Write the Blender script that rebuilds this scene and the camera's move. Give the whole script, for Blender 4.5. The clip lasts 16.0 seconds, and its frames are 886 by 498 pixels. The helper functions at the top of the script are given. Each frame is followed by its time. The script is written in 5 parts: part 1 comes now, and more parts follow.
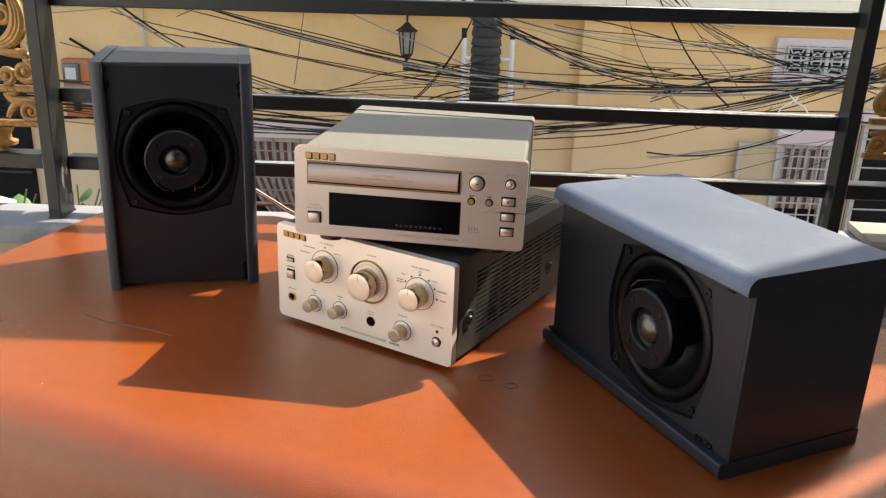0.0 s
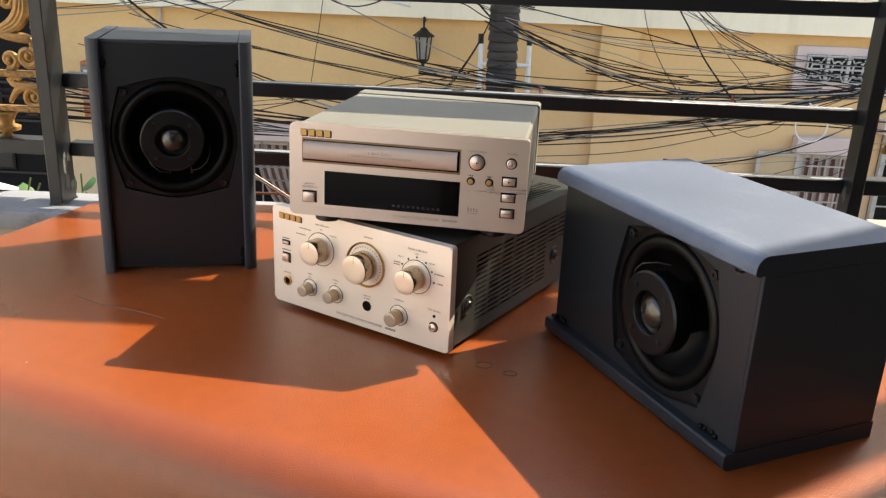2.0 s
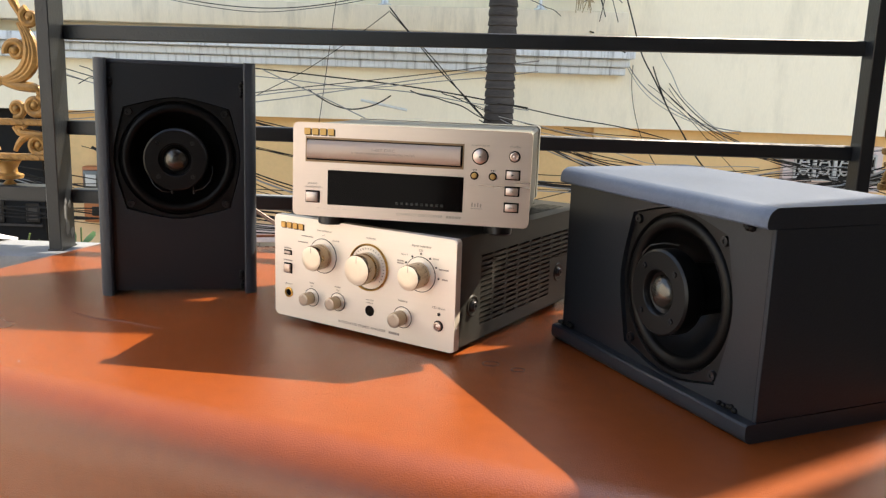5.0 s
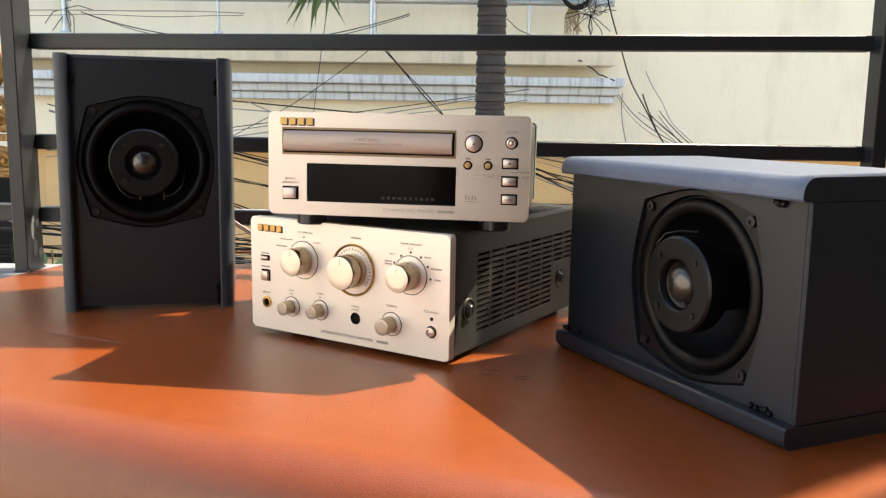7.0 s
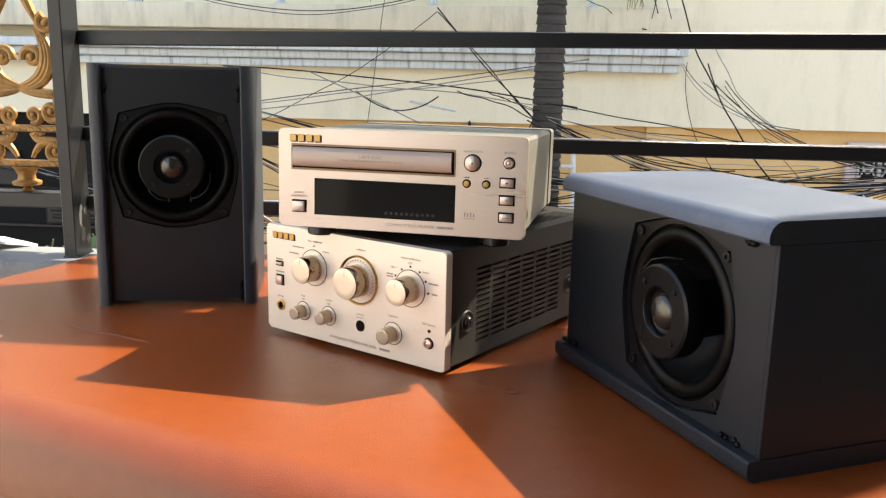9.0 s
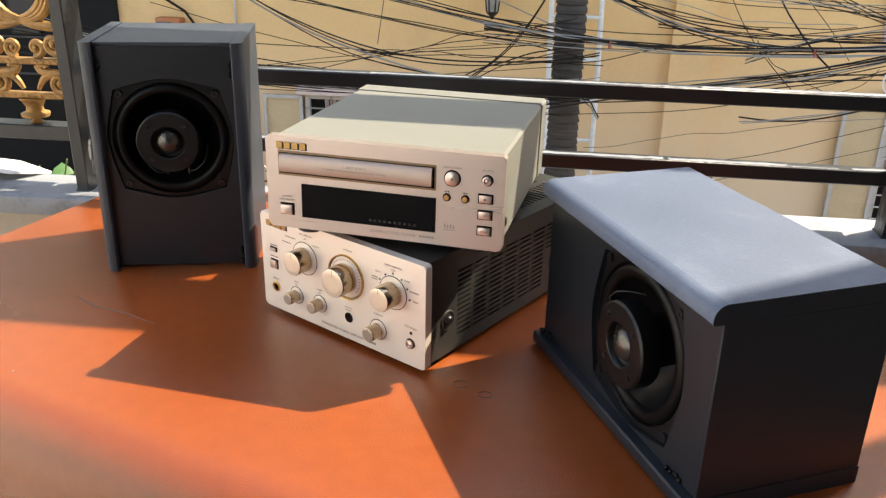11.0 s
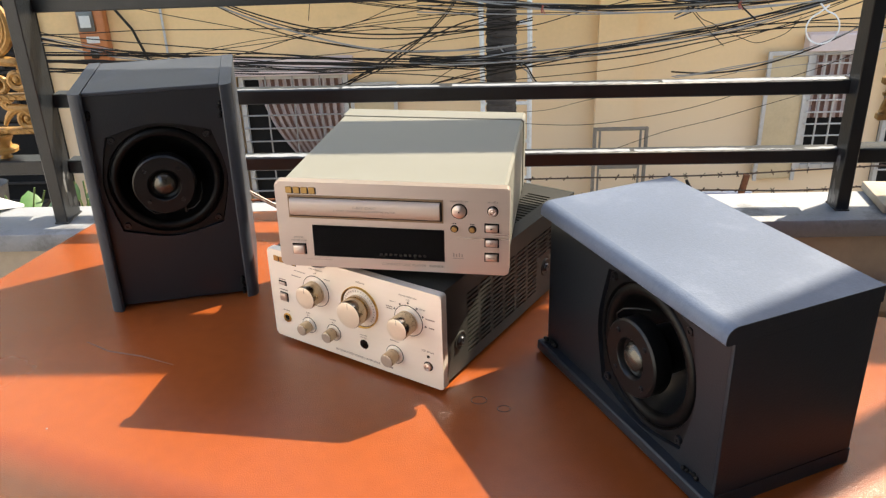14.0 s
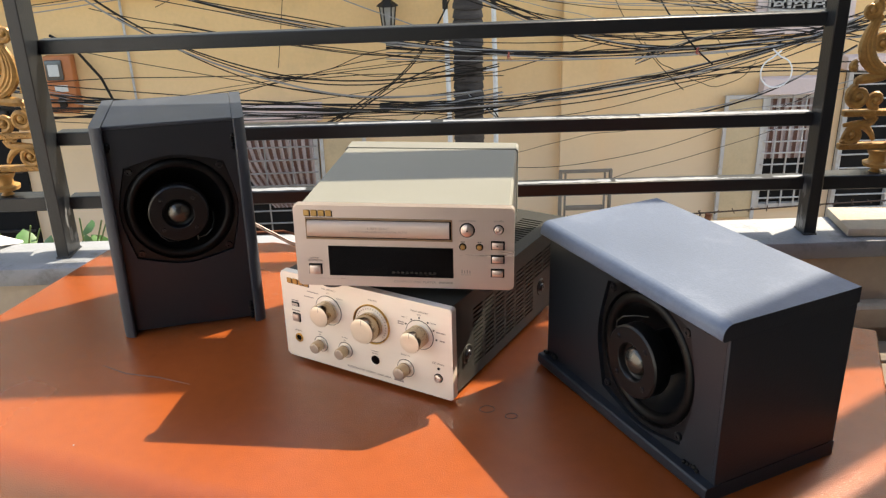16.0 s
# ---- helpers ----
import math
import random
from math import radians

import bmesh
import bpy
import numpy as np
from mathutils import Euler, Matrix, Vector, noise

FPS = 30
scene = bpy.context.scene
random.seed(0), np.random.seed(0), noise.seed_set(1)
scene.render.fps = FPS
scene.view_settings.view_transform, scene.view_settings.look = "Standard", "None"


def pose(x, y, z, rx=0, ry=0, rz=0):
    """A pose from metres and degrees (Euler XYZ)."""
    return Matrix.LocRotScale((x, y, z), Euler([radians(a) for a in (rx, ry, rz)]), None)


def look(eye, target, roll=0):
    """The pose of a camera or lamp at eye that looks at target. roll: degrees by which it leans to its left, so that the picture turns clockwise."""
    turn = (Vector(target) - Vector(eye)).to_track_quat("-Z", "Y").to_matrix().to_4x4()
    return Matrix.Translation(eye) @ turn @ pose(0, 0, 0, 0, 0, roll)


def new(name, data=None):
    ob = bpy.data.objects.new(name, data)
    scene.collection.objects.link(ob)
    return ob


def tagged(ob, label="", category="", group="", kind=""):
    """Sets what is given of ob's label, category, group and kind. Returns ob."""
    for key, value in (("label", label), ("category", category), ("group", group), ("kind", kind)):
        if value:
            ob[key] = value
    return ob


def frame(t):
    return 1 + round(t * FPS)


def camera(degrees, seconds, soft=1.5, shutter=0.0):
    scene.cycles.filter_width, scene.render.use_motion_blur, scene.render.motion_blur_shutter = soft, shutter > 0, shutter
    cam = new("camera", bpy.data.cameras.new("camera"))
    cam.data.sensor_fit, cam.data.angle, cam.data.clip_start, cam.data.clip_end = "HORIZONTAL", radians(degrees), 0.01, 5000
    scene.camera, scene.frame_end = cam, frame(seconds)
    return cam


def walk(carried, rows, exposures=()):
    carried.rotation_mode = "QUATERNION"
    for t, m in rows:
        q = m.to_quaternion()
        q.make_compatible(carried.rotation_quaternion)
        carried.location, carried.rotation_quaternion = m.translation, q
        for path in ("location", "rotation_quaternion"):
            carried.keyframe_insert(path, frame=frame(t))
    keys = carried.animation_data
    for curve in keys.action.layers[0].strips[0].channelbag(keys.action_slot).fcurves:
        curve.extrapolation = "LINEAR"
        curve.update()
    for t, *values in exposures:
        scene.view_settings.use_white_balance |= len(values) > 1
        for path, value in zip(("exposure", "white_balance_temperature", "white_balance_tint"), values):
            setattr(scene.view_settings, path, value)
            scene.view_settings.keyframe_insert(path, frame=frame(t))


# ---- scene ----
cam = camera(55.5, 16.0, soft=1.3)
METRES, EYE, TILT, LEAN, TURN = 0.751, 1.1295, -19.7, -2.0, 0.0
ROWS = [
    (0.0, 0.0, 0.0, 0.0, 0.0, 0.0, -0.0),
    (0.5, 0.0109, 0.0115, -0.0113, -0.01, 0.28, 0.28),
    (1.0, 0.0176, 0.0259, -0.0221, 0.2, 0.2, -0.05),
    (1.5, 0.0256, 0.0344, -0.0304, 0.71, 0.18, -0.41),
    (2.0, 0.0224, 0.0355, -0.0336, 1.11, 0.64, -0.76),
    (2.5, 0.0187, 0.0393, -0.0501, 1.03, 1.51, -1.0),
    (3.0, 0.0142, 0.0407, -0.0778, 0.71, 2.81, -0.79),
    (3.5, 0.0102, 0.0303, -0.1069, 0.66, 4.47, -0.67),
    (4.0, 0.0168, 0.0206, -0.1351, 0.78, 6.14, -0.63),
    (6.5, 0.0088, 0.14, -0.2017, 0.71, 10.31, 0.94),
    (7.0, 0.012, 0.1586, -0.2019, 0.57, 10.89, 1.04),
    (7.5, 0.0264, 0.1696, -0.2018, 0.61, 11.02, 0.85),
    (8.0, 0.0363, 0.1542, -0.197, 1.66, 10.83, -0.07),
    (8.5, 0.0549, 0.1328, -0.183, 3.24, 10.1, -0.41),
    (9.0, 0.0871, 0.1188, -0.1505, 4.74, 8.37, -0.75),
    (9.5, 0.1327, 0.0988, -0.1056, 5.72, 5.53, -1.32),
    (10.0, 0.1409, 0.0771, -0.0472, 6.29, 2.51, -1.84),
    (12.5, 0.1391, 0.0964, 0.1383, 6.57, -7.04, -0.05),
    (13.0, 0.1389, 0.081, 0.1527, 6.16, -6.75, 0.65),
    (13.5, 0.1182, 0.042, 0.1488, 4.84, -6.13, 2.04),
    (14.0, 0.0634, 0.0149, 0.136, 2.15, -5.66, 3.05),
    (14.5, 0.028, -0.0135, 0.1235, 0.09, -5.03, 2.96),
    (15.0, 0.018, -0.0399, 0.1178, -0.64, -3.91, 3.14),
    (15.5, 0.0155, -0.0562, 0.1135, -0.67, -3.02, 3.48),
    (16.0, 0.0054, -0.061, 0.1085, -0.36, -2.66, 3.77),
]
EXPOSURES = [(0.0, 1.80, 7600, 10), (4.0, 1.84, 7600, 10), (7.0, 1.97, 7600, 10), (10.0, 1.96, 7600, 10), (12.5, 2.09, 7600, 10), (16.0, 1.94, 7600, 10)]
walk(cam, [(t, pose(0, 0, EYE, TILT, LEAN, TURN) @ pose(METRES * x, METRES * y, METRES * z, 90 + pitch, roll, yaw)) for t, x, y, z, yaw, pitch, roll in ROWS], EXPOSURES)

import itertools

# ---- world and sun ----
SUN_WAY = Vector((0.745, 0.475, 1.0)).normalized()
world = bpy.data.worlds.new("sky")
scene.world = world
world.use_nodes = True
wn = world.node_tree.nodes
sky = wn.new("ShaderNodeTexSky")
sky.sky_type = "NISHITA"
sky.sun_disc = False
sky.sun_elevation = math.asin(SUN_WAY.z)
sky.sun_rotation = math.atan2(SUN_WAY.x, SUN_WAY.y)
world.node_tree.links.new(sky.outputs[0], wn["Background"].inputs[0])
wn["Background"].inputs[1].default_value = 0.15
sun_data = bpy.data.lights.new("sun", "SUN")
sun_data.energy = 2.85
sun_data.angle = radians(0.55)
sun_data.color = (1.0, 0.93, 0.82)
sun = new("sun", sun_data)
sun.matrix_world = look(SUN_WAY * 20, (0, 0, 0))


# ---- materials ----
def material(name, color, rough=0.5, metal=0.0, vary=0.12, scale=8.0, fine=120.0, bump=0.0, bump_scale=200.0, stain=None, stain_amount=0.0, stain_scale=3.0, per_piece=0.0, stretch=(1, 1, 1), spec=0.5, coat=0.0):
    m = bpy.data.materials.new(name)
    m.use_nodes = True
    nt = m.node_tree
    n, l = nt.nodes, nt.links
    bsdf = n["Principled BSDF"]
    tc = n.new("ShaderNodeTexCoord")
    mp = n.new("ShaderNodeMapping")
    mp.inputs["Scale"].default_value = stretch
    l.new(tc.outputs["Object"], mp.inputs[0])
    big, small = n.new("ShaderNodeTexNoise"), n.new("ShaderNodeTexNoise")
    big.inputs["Scale"].default_value, small.inputs["Scale"].default_value = scale, fine
    big.inputs["Detail"].default_value, small.inputs["Detail"].default_value = 5, 3
    l.new(mp.outputs[0], big.inputs[0])
    l.new(mp.outputs[0], small.inputs[0])
    mixed = n.new("ShaderNodeMix")
    mixed.inputs[0].default_value = 0.4
    l.new(big.outputs[0], mixed.inputs[2])
    l.new(small.outputs[0], mixed.inputs[3])
    ramp = n.new("ShaderNodeValToRGB")
    lo, hi = 1 - vary, 1 + vary
    ramp.color_ramp.elements[0].position, ramp.color_ramp.elements[1].position = 0.3, 0.7
    ramp.color_ramp.elements[0].color = (*[c * lo for c in color], 1)
    ramp.color_ramp.elements[1].color = (*[min(c * hi, 1) for c in color], 1)
    l.new(mixed.outputs[0], ramp.inputs[0])
    out = ramp.outputs[0]
    if per_piece:
        info = n.new("ShaderNodeObjectInfo")
        hsv = n.new("ShaderNodeHueSaturation")
        rng = n.new("ShaderNodeMapRange")
        rng.inputs[3].default_value, rng.inputs[4].default_value = 1 - per_piece, 1 + per_piece
        l.new(info.outputs["Random"], rng.inputs[0])
        l.new(rng.outputs[0], hsv.inputs["Value"])
        l.new(out, hsv.inputs["Color"])
        out = hsv.outputs[0]
    if stain:
        st = n.new("ShaderNodeTexNoise")
        st.inputs["Scale"].default_value, st.inputs["Detail"].default_value = stain_scale, 8
        st.inputs["Roughness"].default_value = 0.7
        l.new(mp.outputs[0], st.inputs[0])
        sr = n.new("ShaderNodeValToRGB")
        sr.color_ramp.elements[0].position, sr.color_ramp.elements[1].position = 0.52, 0.72
        sr.color_ramp.elements[1].color = (stain_amount,) * 3 + (1,)
        l.new(st.outputs[0], sr.inputs[0])
        mx = n.new("ShaderNodeMix")
        mx.data_type = "RGBA"
        l.new(sr.outputs[0], mx.inputs[0])
        l.new(out, mx.inputs[6])
        mx.inputs[7].default_value = (*stain, 1)
        out = mx.outputs[2]
    l.new(out, bsdf.inputs["Base Color"])
    rr = n.new("ShaderNodeMapRange")
    rr.inputs[3].default_value, rr.inputs[4].default_value = max(rough - 0.08, 0.02), min(rough + 0.08, 1)
    l.new(big.outputs[0], rr.inputs[0])
    l.new(rr.outputs[0], bsdf.inputs["Roughness"])
    bsdf.inputs["Metallic"].default_value = metal
    bsdf.inputs["Specular IOR Level"].default_value = spec
    bsdf.inputs["Coat Weight"].default_value = coat
    bsdf.inputs["Coat Roughness"].default_value = rough
    if bump:
        bt = n.new("ShaderNodeTexNoise")
        bt.inputs["Scale"].default_value, bt.inputs["Detail"].default_value = bump_scale, 4
        l.new(mp.outputs[0], bt.inputs[0])
        bp = n.new("ShaderNodeBump")
        bp.inputs["Strength"].default_value, bp.inputs["Distance"].default_value = bump, 0.002
        l.new(bt.outputs[0], bp.inputs["Height"])
        l.new(bp.outputs[0], bsdf.inputs["Normal"])
    return m


LEATHER = material("orange_leatherette", (0.262, 0.0605, 0.0138), 0.25, 0, 0.09, 3, 60, 0.20, 900, stain=(0.180, 0.037, 0.009), stain_amount=0.42, stain_scale=2.6, spec=0.58)
LEATHER_DARK = material("worn_leatherette", (0.11, 0.030, 0.009), 0.5, 0, 0.1, 20, 90)
SILVER = material("champagne_aluminium", (0.64, 0.52, 0.46), 0.30, 0.8, 0.03, 30, 500, 0.03, 900, stretch=(0.1, 1, 6))
# same aluminium, lightened: the light on the amplifier front is in its colour
SILVER_LIT = material("champagne_aluminium_lit", (0.93, 0.855, 0.765), 0.36, 0.30, 0.02, 30, 500, 0.03, 900, stretch=(0.1, 1, 6))
TRAY = material("satin_bronze_aluminium", (0.58, 0.46, 0.39), 0.42, 0.3, 0.03, 30, 500, 0.03, 900, stretch=(0.1, 1, 6))
CAP = material("spun_champagne_metal", (0.84, 0.75, 0.62), 0.34, 0.55, 0.04, 60, 500, 0.03, 900)
KNOB = material("turned_champagne_metal", (0.47, 0.38, 0.27), 0.20, 1.0, 0.05, 60, 500, 0.03, 900)
nt = KNOB.node_tree
turn = nt.nodes.new("ShaderNodeTangent")
turn.direction_type, turn.axis = "RADIAL", "Y"
nt.links.new(turn.outputs[0], nt.nodes["Principled BSDF"].inputs["Tangent"])
nt.nodes["Principled BSDF"].inputs["Anisotropic"].default_value = 0.75
BRONZE = material("dark_bronze_metal", (0.26, 0.165, 0.10), 0.40, 0.7, 0.05, 60, 500)
GOLD = material("gold_trim", (0.62, 0.38, 0.11), 0.28, 1.0, 0.05, 60, 300)
GOLD_DULL = material("dull_gold", (0.48, 0.29, 0.11), 0.36, 1.0, 0.05, 60, 300)
SMALL_CAP = material("satin_bronze_champagne", (0.50, 0.42, 0.35), 0.34, 0.6, 0.04, 60, 400)
CREAM = material("cream_painted_steel", (0.196, 0.196, 0.171), 0.42, 0.0, 0.03, 12, 400, 0.05, 1200)
DARK_STEEL = material("dark_grey_steel", (0.034, 0.034, 0.031), 0.45, 0.0, 0.05, 12, 400, 0.06, 1200, spec=0.22)
BLACK = material("black_plastic", (0.0055, 0.0055, 0.006), 0.33, 0, 0.1, 20, 200, spec=0.35)
HOLE = material("black_void", (0.004, 0.004, 0.004), 0.9, 0, 0.1, 20, 200, spec=0.1)
GLASS = material("smoked_display_glass", (0.003, 0.002, 0.002), 0.10, 0, 0.1, 20, 200, spec=0.12)
SEGMENT = material("unlit_segment", (0.0045, 0.004, 0.0038), 0.4, 0, 0.1, 20, 200)
INK = material("grey_print", (0.33, 0.27, 0.235), 0.6, 0, 0.05, 20, 200)
# one blue-grey paint in three tones; sun and shade are in the colours
PAINT_SUNLIT = material("blue_grey_paint_sunlit", (0.090, 0.119, 0.178), 0.48, 0, 0.12, 9, 300, 0.12, 500, stain=(0.16, 0.195, 0.26), stain_amount=0.65, stain_scale=9, spec=0.48)
PAINT_HALF_SHADE = material("blue_grey_paint_half_shade", (0.038, 0.046, 0.060), 0.45, 0, 0.10, 9, 300, 0.12, 500, stain=(0.085, 0.095, 0.115), stain_amount=0.5, stain_scale=12, spec=0.4)
PAINT_SHADED = material("blue_grey_paint_shaded", (0.0155, 0.0195, 0.0280), 0.42, 0, 0.08, 9, 300, 0.10, 500, spec=0.4)
BAFFLE = material("charcoal_baffle_paint", (0.0130, 0.0162, 0.0218), 0.36, 0, 0.10, 9, 300, 0.08, 500, spec=0.5)
RUBBER = material("black_rubber", (0.0030, 0.0030, 0.0033), 0.42, 0, 0.1, 40, 400, spec=0.20)
CONE = material("black_cone", (0.0045, 0.0045, 0.005), 0.32, 0, 0.12, 40, 400, 0.1, 800, spec=0.45)
DOME = material("silver_black_dome", (0.10, 0.095, 0.085), 0.25, 0.8, 0.1, 40, 400)
WIRE = material("dull_lead_wire", (0.022, 0.021, 0.020), 0.5, 0.0, 0.1, 60, 300)
SCREW = material("black_screw_steel", (0.05, 0.05, 0.054), 0.30, 0.8, 0.1, 100, 400)
BARE = material("scuffed_bare_metal", (0.16, 0.165, 0.17), 0.5, 0.3, 0.3, 60, 300)
RAIL = material("charcoal_rail_paint", (0.0085, 0.0105, 0.0130), 0.38, 0.0, 0.12, 9, 200, 0.2, 300, spec=0.55)
WHITE_WORN = material("worn_white_paint", (0.235, 0.252, 0.275), 0.6, 0, 0.08, 9, 200, 0.25, 200, stain=(0.06, 0.06, 0.06), stain_amount=0.8, stain_scale=16)
ORNAMENT = material("weathered_gold_iron", (0.38, 0.205, 0.058), 0.42, 0.20, 0.3, 30, 200, 0.3, 250, stain=(0.06, 0.032, 0.015), stain_amount=0.7, stain_scale=26)
CONCRETE = material("painted_concrete", (0.40, 0.345, 0.27), 0.85, 0, 0.10, 4, 90, 0.5, 120, stain=(0.28, 0.25, 0.21), stain_amount=0.5, stain_scale=5)
BOUNCE_WHITE = material("bounce_wall_white", (0.82, 0.80, 0.77), 0.9, 0, 0.06, 2, 60, 0.3, 90)
PLASTER = material("white_plaster", (0.74, 0.72, 0.68), 0.9, 0, 0.06, 2, 60, 0.3, 90)
OCHRE = material("ochre_plaster", (0.75, 0.485, 0.225), 0.92, 0, 0.07, 1.3, 40, 0.35, 70, stain=(0.46, 0.32, 0.16), stain_amount=0.45, stain_scale=1.4)
# the ochre turns to a pinkish beige low on the wall
nt = OCHRE.node_tree
tint = nt.nodes.new("ShaderNodeMix")
tint.data_type = "RGBA"
tint.inputs[7].default_value = (0.74, 0.57, 0.385, 1)
where, split, fade = nt.nodes.new("ShaderNodeTexCoord"), nt.nodes.new("ShaderNodeSeparateXYZ"), nt.nodes.new("ShaderNodeMapRange")
fade.inputs[1].default_value, fade.inputs[2].default_value = 0.25, -0.85
base = nt.nodes["Principled BSDF"].inputs["Base Color"]
nt.links.new(where.outputs["Object"], split.inputs[0])
nt.links.new(split.outputs[2], fade.inputs[0])
nt.links.new(fade.outputs[0], tint.inputs[0])
nt.links.new(base.links[0].from_socket, tint.inputs[6])
nt.links.new(tint.outputs[2], base)
UPPER = material("cream_plaster", (0.88, 0.775, 0.59), 0.9, 0, 0.05, 1.0, 40, 0.3, 70, stain=(0.60, 0.53, 0.40), stain_amount=0.5, stain_scale=1.6, stretch=(2, 1, 0.6))
SLAB = material("stained_cream_concrete", (0.74, 0.65, 0.50), 0.9, 0, 0.08, 3, 40, 0.4, 70, stain=(0.30, 0.27, 0.22), stain_amount=0.5, stain_scale=1.6, stretch=(5, 1, 0.8))
MOULD = material("weathered_white_moulding", (0.66, 0.68, 0.69), 0.85, 0, 0.10, 5, 60, 0.4, 90, stain=(0.09, 0.088, 0.085), stain_amount=0.95, stain_scale=2.6, stretch=(8, 1, 0.7))
PINK = material("pale_pink_plaster", (0.62, 0.50, 0.46), 0.9, 0, 0.08, 4, 60, 0.3, 90)
WHITE_STEEL = material("white_painted_steel", (0.68, 0.68, 0.66), 0.5, 0, 0.10, 12, 100, stain=(0.30, 0.20, 0.12), stain_amount=0.4, stain_scale=20)
SHUTTER = material("ochre_shutter_paint", (0.52, 0.40, 0.24), 0.6, 0, 0.08, 6, 60, stain=(0.34, 0.27, 0.18), stain_amount=0.5, stain_scale=5)
DULL_STEEL = material("dull_white_steel", (0.46, 0.44, 0.41), 0.6, 0, 0.12, 12, 100, stain=(0.24, 0.18, 0.12), stain_amount=0.5, stain_scale=18)
GREY_STEEL = material("dull_grey_steel", (0.27, 0.255, 0.24), 0.6, 0, 0.15, 12, 100)
OLD_STEEL = material("weathered_brown_steel", (0.20, 0.175, 0.145), 0.6, 0.2, 0.3, 14, 90)
GALVANISED = material("galvanised_pipe", (0.50, 0.51, 0.52), 0.35, 0.8, 0.10, 12, 100)
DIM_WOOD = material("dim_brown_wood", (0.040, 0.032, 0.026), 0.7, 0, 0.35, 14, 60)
# flat near-black for rooms and openings, their lack of light is the colour
UNLIT_SHEET = material("unlit_room_sheet", (0.012, 0.011, 0.010), 0.9, 0, 0.2, 4, 50, spec=0.2)
CURTAIN_DARK = material("brown_curtain", (0.16, 0.085, 0.065), 0.95, 0, 0.3, 10, 100)
CURTAIN = material("faded_curtain", (0.46, 0.38, 0.36), 0.95, 0, 0.3, 10, 100, stretch=(4, 1, 0.4))
BARK = material("ringed_palm_bark", (0.050, 0.042, 0.037), 0.95, 0, 0.55, 9, 50, 0.9, 40, stretch=(0.5, 0.5, 5))
FROND = material("palm_leaf", (0.07, 0.12, 0.03), 0.55, 0, 0.3, 10, 60)
LEAF = material("bright_green_leaf", (0.050, 0.135, 0.030), 0.5, 0, 0.25, 20, 80)
CABLE = material("black_cable", (0.017, 0.0150, 0.013), 0.55, 0, 0.2, 5, 60, spec=0.15)
CABLE_PALE = material("grey_cable", (0.24, 0.23, 0.215), 0.55, 0, 0.2, 5, 60)
CORD = material("beige_cable_sheath", (0.30, 0.20, 0.155), 0.45, 0, 0.08, 20, 200)
SIGN_BLUE = material("faded_blue_paint", (0.22, 0.27, 0.45), 0.6, 0, 0.15, 12, 80)
SIGN_WHITE = material("dirty_white_board", (0.55, 0.55, 0.58), 0.6, 0, 0.12, 12, 80)
STRAW = material("straw_fibre", (0.42, 0.31, 0.17), 0.9, 0, 0.25, 20, 90)
TIE = material("red_cable_tie", (0.30, 0.06, 0.04), 0.5, 0, 0.1, 20, 60)
ORANGE_BOX = material("orange_meter_plastic", (0.42, 0.135, 0.04), 0.5, 0, 0.10, 12, 90)
METER_GLASS = material("meter_window", (0.09, 0.085, 0.075), 0.12, 0, 0.1, 20, 60)
METER_FACE = material("meter_label", (0.55, 0.53, 0.48), 0.6, 0, 0.08, 30, 60)
LANTERN_IRON = material("lantern_iron", (0.022, 0.019, 0.017), 0.5, 0.4, 0.2, 20, 90)
LANTERN_GLASS = material("lantern_glass", (0.30, 0.29, 0.26), 0.12, 0, 0.15, 15, 60)
BARB = material("dark_rusted_wire", (0.07, 0.045, 0.033), 0.8, 0.2, 0.3, 30, 90)
RUST = material("rusted_iron", (0.17, 0.065, 0.03), 0.8, 0.3, 0.3, 30, 90, 0.4, 120)
WOOD = material("weathered_grey_wood", (0.12, 0.095, 0.07), 0.8, 0, 0.30, 6, 60, 0.4, 90, per_piece=0.2, stretch=(1, 1, 0.12))
FLOOR = material("grey_floor_tile", (0.40, 0.365, 0.315), 0.55, 0, 0.08, 3, 60, per_piece=0.06)
ASPHALT = material("alley_concrete", (0.22, 0.21, 0.19), 0.9, 0, 0.15, 2, 40, 0.4, 60)
PAPER = material("white_paper_sheet", (0.78, 0.78, 0.80), 0.8, 0, 0.03, 6, 60)


# ---- mesh helpers ----
def mark(bm, start, m):
    bmesh.ops.transform(bm, matrix=m, verts=bm.verts[:][start:])


def box(bm, x0, x1, y0, y1, z0, z1, bevel=0.0, seg=1):
    a = len(bm.verts)
    made = bmesh.ops.create_cube(bm, size=1.0, matrix=Matrix.LocRotScale(((x0 + x1) / 2, (y0 + y1) / 2, (z0 + z1) / 2), None, (x1 - x0, y1 - y0, z1 - z0)))
    if bevel:
        edges = {e for v in made["verts"] for e in v.link_edges}
        bmesh.ops.bevel(bm, geom=list(edges), offset=bevel, segments=seg, affect="EDGES", profile=0.5)
    return bm


def boxed(x0, x1, y0, y1, z0, z1, bevel=0.0, seg=1):
    return box(bmesh.new(), x0, x1, y0, y1, z0, z1, bevel, seg)


